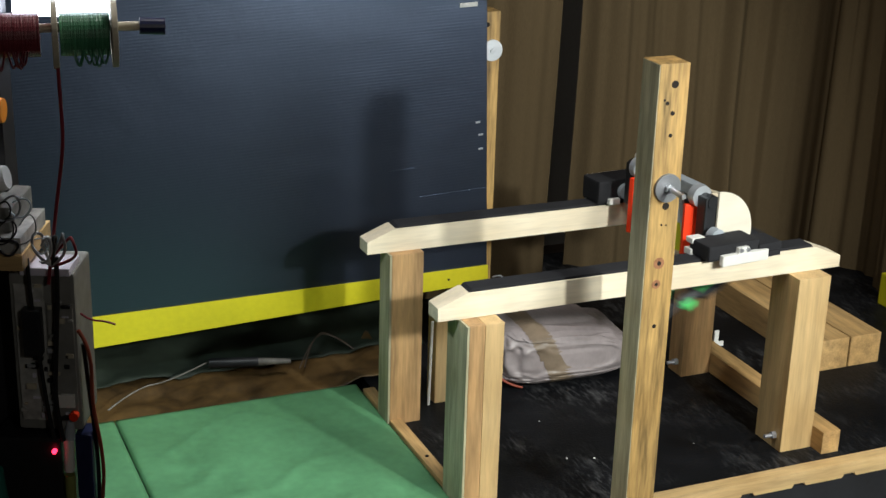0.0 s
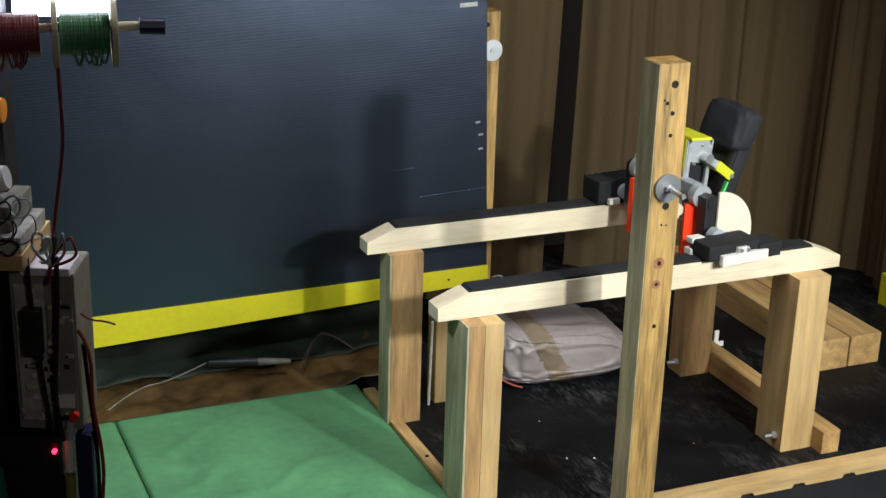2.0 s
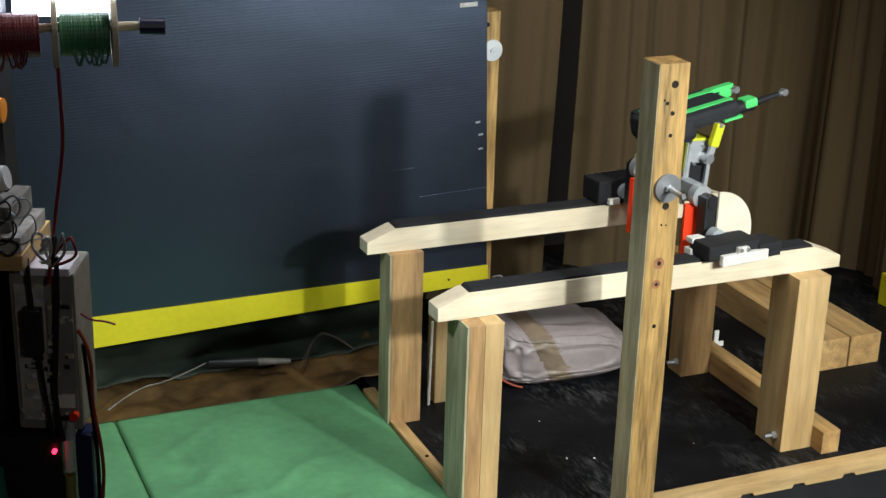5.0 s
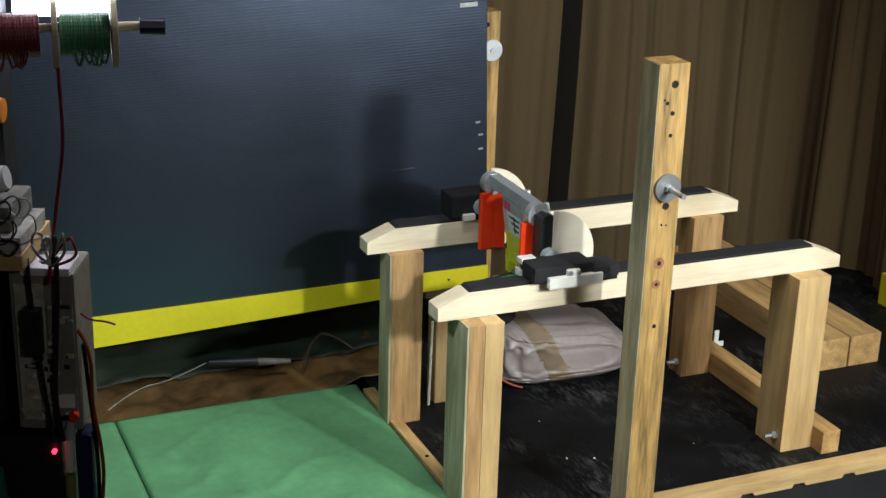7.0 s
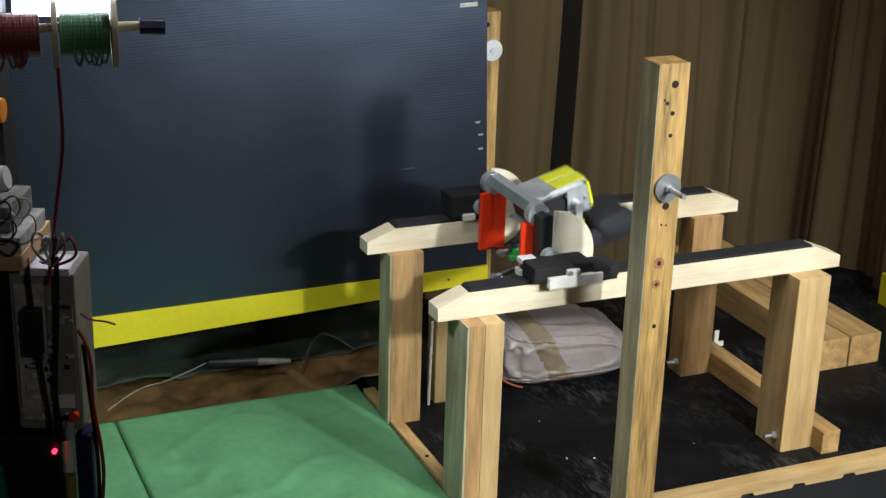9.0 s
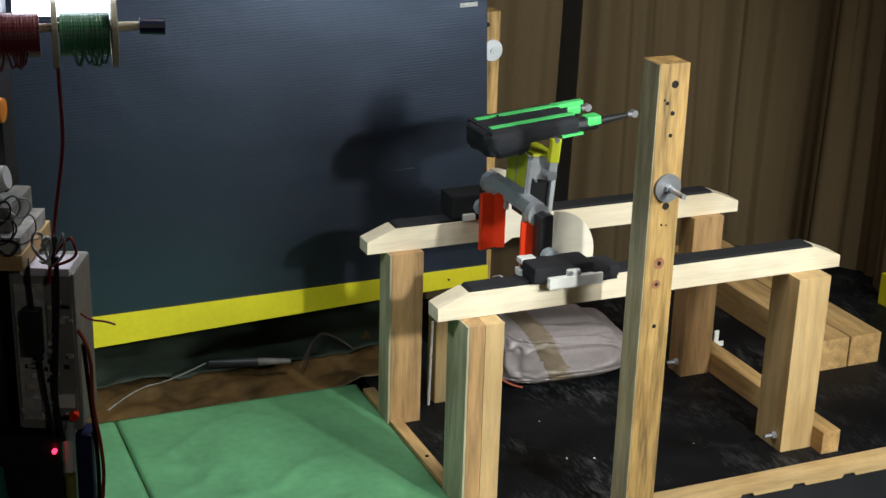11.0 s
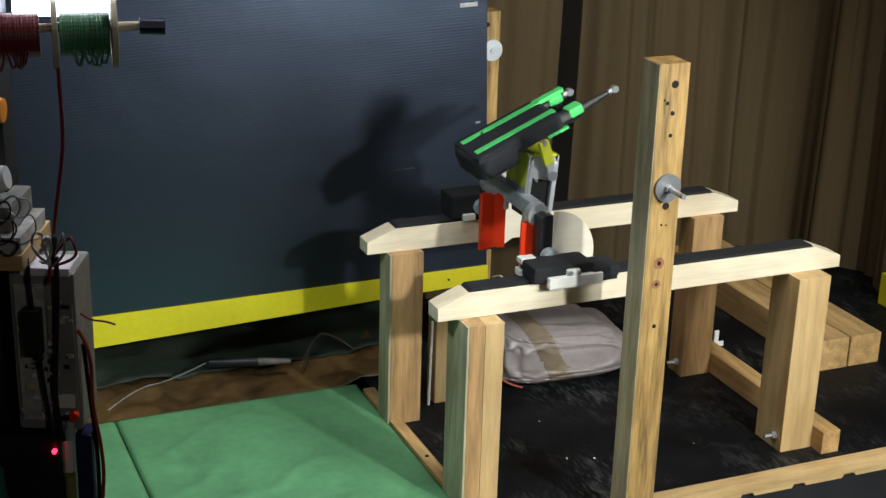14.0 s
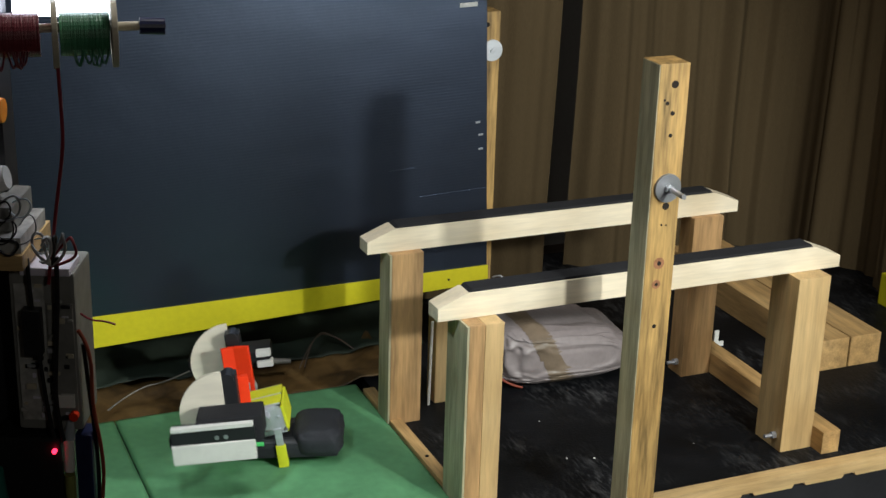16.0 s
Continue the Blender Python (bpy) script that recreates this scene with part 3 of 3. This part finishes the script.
rack_wire([(-0.384, -0.02, 0.876), (-0.383, -0.02, 0.83), (-0.383, -0.02, 0.785), (-0.392, -0.02, 0.735), (-0.397, -0.03, 0.69), (-0.405, -0.03, 0.64)], 0.0019, M_WIRE_R, "red wire hanging from a spool")
rack_wire([(-0.425, -0.03, 0.668), (-0.425, -0.03, 0.63), (-0.420, -0.03, 0.56), (-0.415, -0.03, 0.50), (-0.41, -0.03, 0.462)], 0.0022, M_WIRE_K, "black wire on the controller box")
rack_wire([(-0.395, -0.03, 0.67), (-0.396, -0.03, 0.63), (-0.402, -0.03, 0.56), (-0.407, -0.03, 0.50), (-0.40, -0.03, 0.46)], 0.0026, M_WIRE_K, "thick black wire on the controller box")
rack_wire([(-0.380, -0.02, 0.585), (-0.367, -0.02, 0.565), (-0.370, -0.02, 0.50), (-0.362, -0.02, 0.45), (-0.361, -0.02, 0.40), (-0.372, -0.02, 0.33)], 0.0021, M_RUST, "red brown wire hanging beside the controller box")
rack_wire([(-0.378, -0.01, 0.565), (-0.374, -0.01, 0.50), (-0.370, -0.01, 0.45), (-0.369, -0.01, 0.40), (-0.372, -0.01, 0.33)], 0.0024, M_WIRE_K, "black wire hanging beside the controller box")
rack_wire([(-0.379, -0.01, 0.60), (-0.37, -0.01, 0.592), (-0.355, 0.0, 0.588), (-0.345, 0.0, 0.584)], 0.0012, M_WIRE_R, "thin red wire end sticking out")
for i in range(5):
    a = i * 1.1
    rack_wire([(-0.40, -0.03, 0.66), (-0.418 + 0.012 * i, -0.035, 0.675 + 0.006 * math.sin(a)), (-0.415 + 0.010 * i, -0.04, 0.697 + 0.004 * math.cos(a * 2)),
               (-0.404 + 0.006 * i, -0.03, 0.693), (-0.40, -0.028, 0.668)], 0.0016, [M_STEEL, M_WHITE, M_WIRE_K, M_STEEL, M_WIRE_R][i], "tangled clip lead above the controller box")

rr = random.Random(21)
for i in range(9):
    x, z = rr.uniform(-0.452, -0.40), rr.uniform(0.655, 0.735)
    a, q = rr.uniform(0.006, 0.016), rr.uniform(-0.01, 0.012)
    rack_wire([(x, -0.05, z), (x + a, -0.056, z + 0.010 + q), (x + 1.5 * a, -0.05, z - 0.004), (x + 0.6 * a, -0.058, z - 0.018), (x - 0.3 * a, -0.05, z - 0.010 - q)], rr.uniform(0.0007, 0.0014),
              rr.choice([M_STEEL, M_WIRE_K, M_LABEL, M_WIRE_K]), "tangled thin lead on the card stack")
for i in range(26):
    x, z = rr.uniform(-0.445, -0.388), rr.uniform(0.48, 0.635)
    part("chip", B(x, x + rr.uniform(0.002, 0.008), -0.0245, -0.0222, z, z + rr.uniform(0.0015, 0.005)), rr.choice([M_BLACK, M_BLACK, M_CREAM, M_LILAC, M_DEVP]), dev)

# ---- the gymnast robot ----
robot = thing("gymnast_robot", "home-built gymnast robot with orange arms and black legs", "robot")


def arm(side):
    """side -1 or 1: an arm in its own space, the shoulder joint at the origin, the hand below and outside."""
    a = part("arm", B(-0.012, 0.014, -0.012, 0.012, -0.080, -0.002, bevel=0.003), M_BLACK, robot, "black arm bar with an orange shield")
    o = side
    ob_y = o * 0.016
    bm = bmesh.new()
    R = 0.074
    prism(bm, [(0.010 + R * math.sin(math.pi * i / 32), -0.066 + R * math.cos(math.pi * i / 32)) for i in range(33)], ob_y - 0.0022, ob_y + 0.0022)
    part("half_disc", bm, M_PLY, a, "pale plywood half-round shield", bevel=0.0005)
    inner = -o * 0.021
    for xa, xb, turn in ((-0.027, 0.000, -14), (0.000, 0.022, 14)):
        bm = bmesh.new()
        box(bm, xa, xb, -0.0045, 0.0045, -0.122, -0.021, bevel=0.0015)
        bmesh.ops.rotate(bm, verts=bm.verts[:], cent=(0, 0, 0), matrix=Matrix.Rotation(radians(-o * turn), 3, "Z"))
        bmesh.ops.translate(bm, verts=bm.verts[:], vec=(0, inner, 0))
        part("shield_wing", bm, M_RED, a, "bright orange-red bent plastic shield")
    part("shield_edge", B(-0.020, 0.020, inner - 0.006, inner + 0.006, -0.1235, -0.121), M_BLACK, a)
    lo, hi = sorted((o * 0.030, o * 0.084))
    h = part("hand", B(-0.054, 0.050, lo, hi, -0.0845, -0.058 if side < 0 else -0.042, bevel=0.005), M_FOAM, a, "black foam-faced hand block")
    lo2, hi2 = sorted((o * 0.040, o * 0.088))
    part("hand_toe", B(0.046, 0.094, lo2, hi2, -0.0845, -0.066, bevel=0.004), M_FOAM, h)
    yo = o * 0.0885
    part("clamp", B(-0.032, 0.062, yo - 0.005, yo + 0.005, -0.092, -0.074, bevel=0.0015), M_WHITE, h, "white clamp plate")
    part("clamp_foot", B(0.010, 0.088, yo - 0.004, yo + 0.004, -0.088, -0.079, bevel=0.001), M_FOAM, h)
    part("clamp_knob", B(0.000, 0.022, yo - 0.004, yo + 0.0045, -0.076, -0.064, bevel=0.002), M_WHITE, h, "white clamp knob")
    for q in (0.004, 0.018):
        part("clamp_screw", CY((q, yo, -0.068), (q, yo + o * 0.007, -0.068), 0.0035, 12), M_STEEL, h)
    if side > 0:
        part("outer_plate", B(-0.040, 0.090, yo - 0.002, yo + 0.0075, -0.110, -0.077, bevel=0.002), M_WHITE, h, "broad white outer hand plate")
        part("upper_plate", B(-0.040, 0.088, yo - 0.003, yo + 0.0070, -0.054, -0.047, bevel=0.001), M_WHITE, h, "thin white hand rim")
        part("dark_band", B(-0.042, 0.088, yo - 0.002, yo + 0.0055, -0.0765, -0.0545, bevel=0.001), M_BLACK, h)
    lo3, hi3 = sorted((o * 0.022, o * 0.040))
    part("hand_end", B(-0.058 if side < 0 else -0.034, -0.030 if side < 0 else -0.012, lo3, hi3, -0.086, -0.075, bevel=0.0015), M_WHITE, h, "white hand end piece")
    if side < 0:
        part("upper_hand_end", B(-0.056, -0.030, lo3, hi3, -0.066, -0.057, bevel=0.0015), M_WHITE, h, "white hand end piece")
    part("wrist", CY((0.000, o * 0.020, -0.064), (0.000, o * 0.036, -0.064), 0.014, 20), M_SERVO, a, "grey wrist joint")
    part("elbow", CY((0.002, -0.014, -0.010), (0.002, 0.014, -0.010), 0.011, 20), M_BLACK, a)
    return a


arm_a, arm_b = arm(-1), arm(1)
ARM_Y = 0.105
sb = part("shoulder_bar", B(-0.011, 0.009, -0.088, 0.088, -0.010, 0.011, bevel=0.003), M_SERVO, robot, "grey shoulder cross bar")
for s in (-1, 1):
    part("shoulder_joint", CY((-0.003, s * 0.078, -0.006), (-0.003, s * 0.094, -0.006), 0.019, 24), M_ALU, sb)

# torso: shoulder joint at the origin, hip on the +z side
torso = part("torso", B(-0.014, 0.017, -0.030, 0.030, -0.012, 0.078, bevel=0.004), M_BLACK, robot, "dark torso core in a bent metal frame")
for s in (-1, 1):
    ys = s * 0.035
    plate = part("front_strap", B(-0.024, -0.017, ys - 0.004, ys + 0.004, -0.014, 0.090, bevel=0.002), M_ALU, torso, "bent aluminium strap")
    part("rear_strap", B(0.019, 0.026, ys - 0.004, ys + 0.004, -0.020, 0.088, bevel=0.002), M_ALU, torso, "bent aluminium strap")
    bm = bmesh.new()
    prism(bm, [(-0.021, 0.062), (0.024, 0.055), (0.025, 0.088), (0.018, 0.100), (-0.014, 0.100), (-0.023, 0.090)], ys - 0.0018, ys + 0.0018)
    part("hip_plate", bm, M_ALU, torso, "aluminium hip plate", bevel=0.0005)
    part("hip_joint", CY((0.010, s * 0.036, 0.070), (0.010, s * 0.056, 0.070), 0.0085, 20), M_STEEL, torso, "steel hip joint")
    for q, w in ((0.058, -0.010), (0.090, 0.004), (0.030, -0.0205)):
        part("plate_screw", CY((w, s * 0.036, q), (w, s * 0.0415, q), 0.0026, 10), M_STEEL, torso)
part("top_plate", B(-0.020, 0.022, -0.038, 0.038, 0.098, 0.103, bevel=0.0012), M_LIME, torso, "lime yellow taped top plate")
for fx in (-0.0255, 0.0265):
    part("cover", B(fx - 0.0014, fx + 0.0014, -0.037, 0.037, 0.004, 0.098, bevel=0.0006), M_ALU, torso)
    e = 0.0022 * (1 if fx > 0 else -1)
    for ys in (-0.034, 0.003):
        part("tape_stripe", B(*sorted((fx + e * 0.5, fx + e)), ys, ys + 0.030, 0.044, 0.100), M_LIME, torso, "lime yellow tape stripe")
part("paper_label", B(0.0278, 0.0288, -0.034, 0.018, 0.004, 0.042), M_LABEL, torso, "pale blue label with dark bars")
for q in range(3):
    part("label_bar", B(0.0287, 0.0293, -0.028 + 0.003 * q, 0.010 - 0.006 * q, 0.010 + 0.010 * q, 0.0135 + 0.010 * q), M_INK, torso)
part("label_post", B(0.0287, 0.0293, -0.010, -0.006, 0.008, 0.038), M_INK, torso)
part("pink_label", B(0.0278, 0.0288, 0.006, 0.028, -0.012, 0.003), M_PINK, torso, "small pink label")
part("circuit_box", B(0.017, 0.027, -0.036, 0.036, -0.016, 0.006, bevel=0.002), M_SERVO, torso)
part("red_light", CY((0.022, 0.0365, 0.004), (0.022, 0.0385, 0.004), 0.0026, 8), M_LED, torso, "glowing red indicator")
part("red_light", CY((0.022, -0.0365, -0.010), (0.022, -0.038, -0.010), 0.0022, 8), M_LED, torso, "glowing red indicator")

# hip link: hip joint at the origin, knee joint at +z
link = part("hip_link", B(-0.006, 0.006, -0.055, -0.049, -0.008, 0.034, bevel=0.0015), M_ALU, robot, "aluminium hip link with lime yellow tags")
part("far_bar", B(-0.006, 0.006, 0.052, 0.058, -0.008, 0.034, bevel=0.0015), M_ALU, link)
part("tag", B(-0.0085, 0.0085, -0.0575, -0.0470, 0.022, 0.062, bevel=0.0015), M_LIME, link, "lime yellow tag")
part("far_tag", B(-0.0085, 0.0085, 0.0470, 0.0605, 0.022, 0.062, bevel=0.0015), M_LIME, link, "lime yellow tag")
part("cross_pin", CY((0, -0.059, 0.060), (0, 0.059, 0.060), 0.004, 12), M_STEEL, link)

# legs: knee joint at the origin, feet towards +x
bm = bmesh.new()
box(bm, -0.112, 0.045, -0.050, 0.050, 0.002, 0.030, bevel=0.009)
legs = part("leg_assembly", bm, M_CLOTH, robot, "black wrapped legs with bright green tape stripes")
for s in (-1, 1):
    part("shin", CY((-0.06, s * 0.036, 0.012), (0.082, s * 0.036, 0.012), 0.0145, 20, 0.0115), M_BLACK, legs, "black shin tube")
    reach = 0.152 if s < 0 else 0.104
    part("foot_rod", CY((0.08, s * 0.036, 0.012), (reach - 0.010, s * 0.036, 0.014), 0.0072, 14, 0.0042), M_BLACK, legs)
    part("foot_tip", CY((reach - 0.012, s * 0.036, 0.014), (reach, s * 0.036, 0.0145), 0.0048, 14), M_WASHER, legs, "steel foot tip")
    part("tip_ball", CY((reach, s * 0.031, 0.0145), (reach, s * 0.041, 0.0145), 0.0062, 14), M_STEEL, legs)
    part("ankle_tape", B(0.060, 0.086, s * 0.036 - 0.0125, s * 0.036 + 0.0125, 0.010, 0.0252, bevel=0.004), M_GREEN, legs, "bright green tape band")
    part("top_stripe", B(-0.104, 0.044, s * 0.028 - 0.0065, s * 0.028 + 0.0065, 0.0293, 0.0313), M_GREEN, legs, "bright green tape stripe")
part("outer_stripe", B(0.036, 0.092, 0.026, 0.040, 0.024, 0.0313, bevel=0.001), M_GREEN, legs, "bright green tape stripe")
part("lower_stripe", B(0.012, 0.05, -0.052, -0.045, 0.0, 0.004), M_GREEN, legs)
bm = bmesh.new()
bmesh.ops.create_icosphere(bm, subdivisions=4, radius=1)
for v in bm.verts:
    c = [math.copysign(abs(a) ** 0.5, a) for a in v.co]
    w = 0.004 * noise.noise(Vector(v.co) * 4)
    v.co = (-0.078 + 0.042 * c[0] + w, 0.056 * c[1] + w, 0.006 + 0.0245 * c[2] + w * 0.7)
part("hip_wrap", bm, M_CLOTH, legs, "bulky black cloth hip wrap", smooth=True)

YC = 0.175
SH = 0.455
DROP = -0.025
FWD = 0.022


def local(tt, ph, la, knee=None, roll=0.0):
    """Torso, link and leg poses in the robot's space from their angles."""
    c, s = math.cos(radians(tt)), math.sin(radians(tt))
    hx, hz = FWD + 0.010 * c + 0.07 * s, DROP - 0.010 * s + 0.07 * c
    kx, kz = hx + 0.060 * math.sin(radians(ph)), hz + 0.060 * math.cos(radians(ph))
    if knee:
        kx, kz = knee
    return pose(FWD, 0, DROP, 0, tt, 0), pose(hx, 0, hz, 0, ph, 0) @ pose(0.018 if knee and kx < 0 else 0, 0, 0.025 if knee and kx < 0 else 0), pose(kx, 0.006 if knee and kx < 0 else 0, kz, 0, -la, 0) @ pose(0, 0, 0, roll, 0, 0)


# seconds, torso, link and leg angles
JOINTS = [
    (0.0, 170, 160, 206), (0.1, 171, 228, 178), (0.2, 172, 255, 150), (0.3, 172, 272, 118), (0.4, 172, 275, 98), (0.5, 172, 275, 106), (0.9, 172, 275, 106),
    (0.95, 160, 263, 118), (1.0, 138, 241, 136), (1.05, 110, 213, 162), (1.1, 82, 187, 188), (1.15, 60, 166, 208), (1.2, 42, 149, 225), (1.3, 18, 126, 247), (1.4, 8, 130, 248), (1.6, 4, 126, 250), (2.3, 4, 126, 250),
    (2.4, 4, 118, 258), (2.5, 4, 98, 293), (2.6, 4, 60, 320), (2.7, 4, 30, 352), (2.8, 4, 12, 384), (2.9, 4, 10, 384), (3.0, 4, 14, 374), (3.2, 4, 15, 370), (3.6, 4, 15, 369), (4.2, 4, 15, 369),
    (5.6, 5, 16, 371), (5.8, 12, 16, 372), (5.9, 35, 42, 355), (5.95, 58, 70, 325), (6.0, 88, 105, 295), (6.05, 135, 150, 262), (6.1, 180, 200, 215),
    (6.2, 180, 262, 150), (6.3, 175, 270, 115), (6.4, 172, 245, 140), (6.5, 170, 215, 173), (6.6, 170, 170, 245), (6.7, 171, 174, 310), (6.8, 171, 178, 366), (7.7, 171, 178, 366), (7.8, 171, 178, 312), (7.9, 171, 185, 240),
    (8.0, 171, 215, 173), (8.1, 172, 245, 150), (8.2, 172, 280, 95), (8.3, 172, 278, 84), (8.4, 172, 275, 98), (8.6, 172, 275, 99), (8.8, 172, 275, 104),
    (8.85, 158, 261, 118), (8.9, 132, 235, 142), (8.95, 104, 207, 167), (9.0, 74, 179, 195), (9.05, 52, 158, 215), (9.1, 34, 141, 233), (9.2, 10, 126, 250), (9.4, 4, 126, 250), (10.25, 4, 126, 250),
    (10.35, 4, 82, 306), (10.45, 4, 60, 320), (10.55, 4, 26, 352), (10.65, 4, 8, 384), (10.8, 4, 4, 374), (11.0, 4, 5, 365), (11.3, 4, 5, 363), (11.5, 4, 6, 363), (12.0, 4, 5, 361.7), (12.3, 4, 2, 363), (12.5, 4, -8, 376), (12.8, 4, -18, 384), (13.0, 4, -21, 386), (13.9, 4, -21, 386),
    (14.0, 5, -18, 384), (14.1, 12, -6, 378), (14.2, 35, 32, 357), (14.25, 60, 72, 325), (14.3, 88, 104, 295), (14.35, 135, 150, 262), (14.4, 180, 200, 215), (14.5, 180, 262, 150), (14.6, 175, 270, 112), (14.7, 175, 270, 110), (14.8, 175, 270, 110), (14.9, 175, 270, 110),
    (14.95, 225, 235, 62), (15.0, 272, 200, 14), (15.05, 276, 190, 6), (15.1, 280, 185, 2), (15.9, 280, 185, 2), (16.0, 283, 187, 0)]

# seconds, place of the body's middle (x, y, z), turn and tumble
XA, XB = 0.506, 0.209
MID = Vector((-0.02, 0, -0.055))
LANDED = (-0.235, 0.283, 0.085)
FLIGHTS = [
    [(6.1, XA + 0.01, YC, SH - 0.055, 0, 0), (6.2, 0.40, YC, 0.55, 0, 95), (6.3, 0.262, YC, 0.53, 0, 250), (6.4, XB - 0.02, YC, SH - 0.055, 0, 360)],
    [(14.4, XB + 0.0, YC, SH - 0.055, 0, 0), (14.5, 0.24, YC, 0.465, 0, 122), (14.6, 0.06, 0.18, 0.64, -6, 295), (14.7, 0.0, 0.20, 0.655, -22, 475), (14.8, -0.09, 0.23, 0.62, -162, 655), (14.9, -0.155, 0.24, 0.42, -196, 850), (15.0, -0.215, 0.275, 0.095, -200, 1070), (15.1, None, None, None, -200, 1080)]]


def motions():
    rows = []
    stand = lambda x: pose(x, YC, SH, 0, 0, 5 if x > 0.4 else 0)
    rows += [(0.0, stand(XA)), (5.8, stand(XA)), (6.0, stand(XA + 0.004))]
    for k, fl in enumerate(FLIGHTS):
        if k:
            rows += [(6.45, stand(XB)), (14.2, stand(XB)), (14.3, stand(XB + 0.006))]
        n = round((fl[-1][0] - fl[0][0]) * FPS)
        for i in range(n + 1):
            t = fl[0][0] + i / FPS
            j = max(q for q in range(len(fl) - 1) if fl[q][0] <= t + 1e-6)
            a, b = fl[j], fl[j + 1]
            f = min(1, (t - a[0]) / (b[0] - a[0]))
            turn, tumble = a[4] + (b[4] - a[4]) * f, a[5] + (b[5] - a[5]) * f
            spin = pose(0, 0, 0, 0, 0, turn) @ pose(0, 0, 0, 0, tumble, 0)
            if b[1] is None:
                c0 = Vector(a[1:4]) - (spin @ MID)
                place = c0.lerp(Vector(LANDED), f)
            else:
                place = Vector(a[1:4]).lerp(Vector(b[1:4]), f) - (spin @ MID)
            rows.append((t, Matrix.Translation(place) @ spin))
    end = pose(*LANDED, 0, 0, -200)
    rows += [(15.2, end), (15.85, end), (16.0, end @ pose(0.0, 0, 0.003, 0, 2, 0))]
    walk(robot, rows)
    tr, lr, gr = [], [], []
    for t, tt, ph, la in JOINTS:
        knee = (0.085, -0.175) if t == 0 else (0.03, -0.187) if 6.8 <= t <= 7.7 else (-0.052, -0.040) if t >= 15.05 else ((-0.05, -0.047) if t >= 15.0 else None)
        a, b, c = local(tt, ph, la, knee, 180 * min(1, max(0, (t - 14.5) / 0.5)))
        tr.append((t, a)), lr.append((t, b)), gr.append((t, c))
    walk(torso, tr), walk(link, lr), walk(legs, gr)
    down = lambda s, a=0: pose(0, s * ARM_Y, 0, 0, a, 0)
    walk(arm_a, [(0.0, down(-1)), (14.9, down(-1)), (15.1, pose(0.018, -ARM_Y, 0.090, 0, 12, 0)), (15.85, pose(0.018, -ARM_Y, 0.090, 0, 12, 0)), (16.0, pose(0.018, -ARM_Y, 0.096, 0, 6, 0))])
    walk(arm_b, [(0.0, down(1)), (14.9, down(1)), (15.1, pose(0.010, ARM_Y, 0.112, 0, 15, 0)), (15.85, pose(0.010, ARM_Y, 0.112, 0, 15, 0)), (16.0, pose(0.006, ARM_Y, 0.116, 0, 4, 0))])


motions()
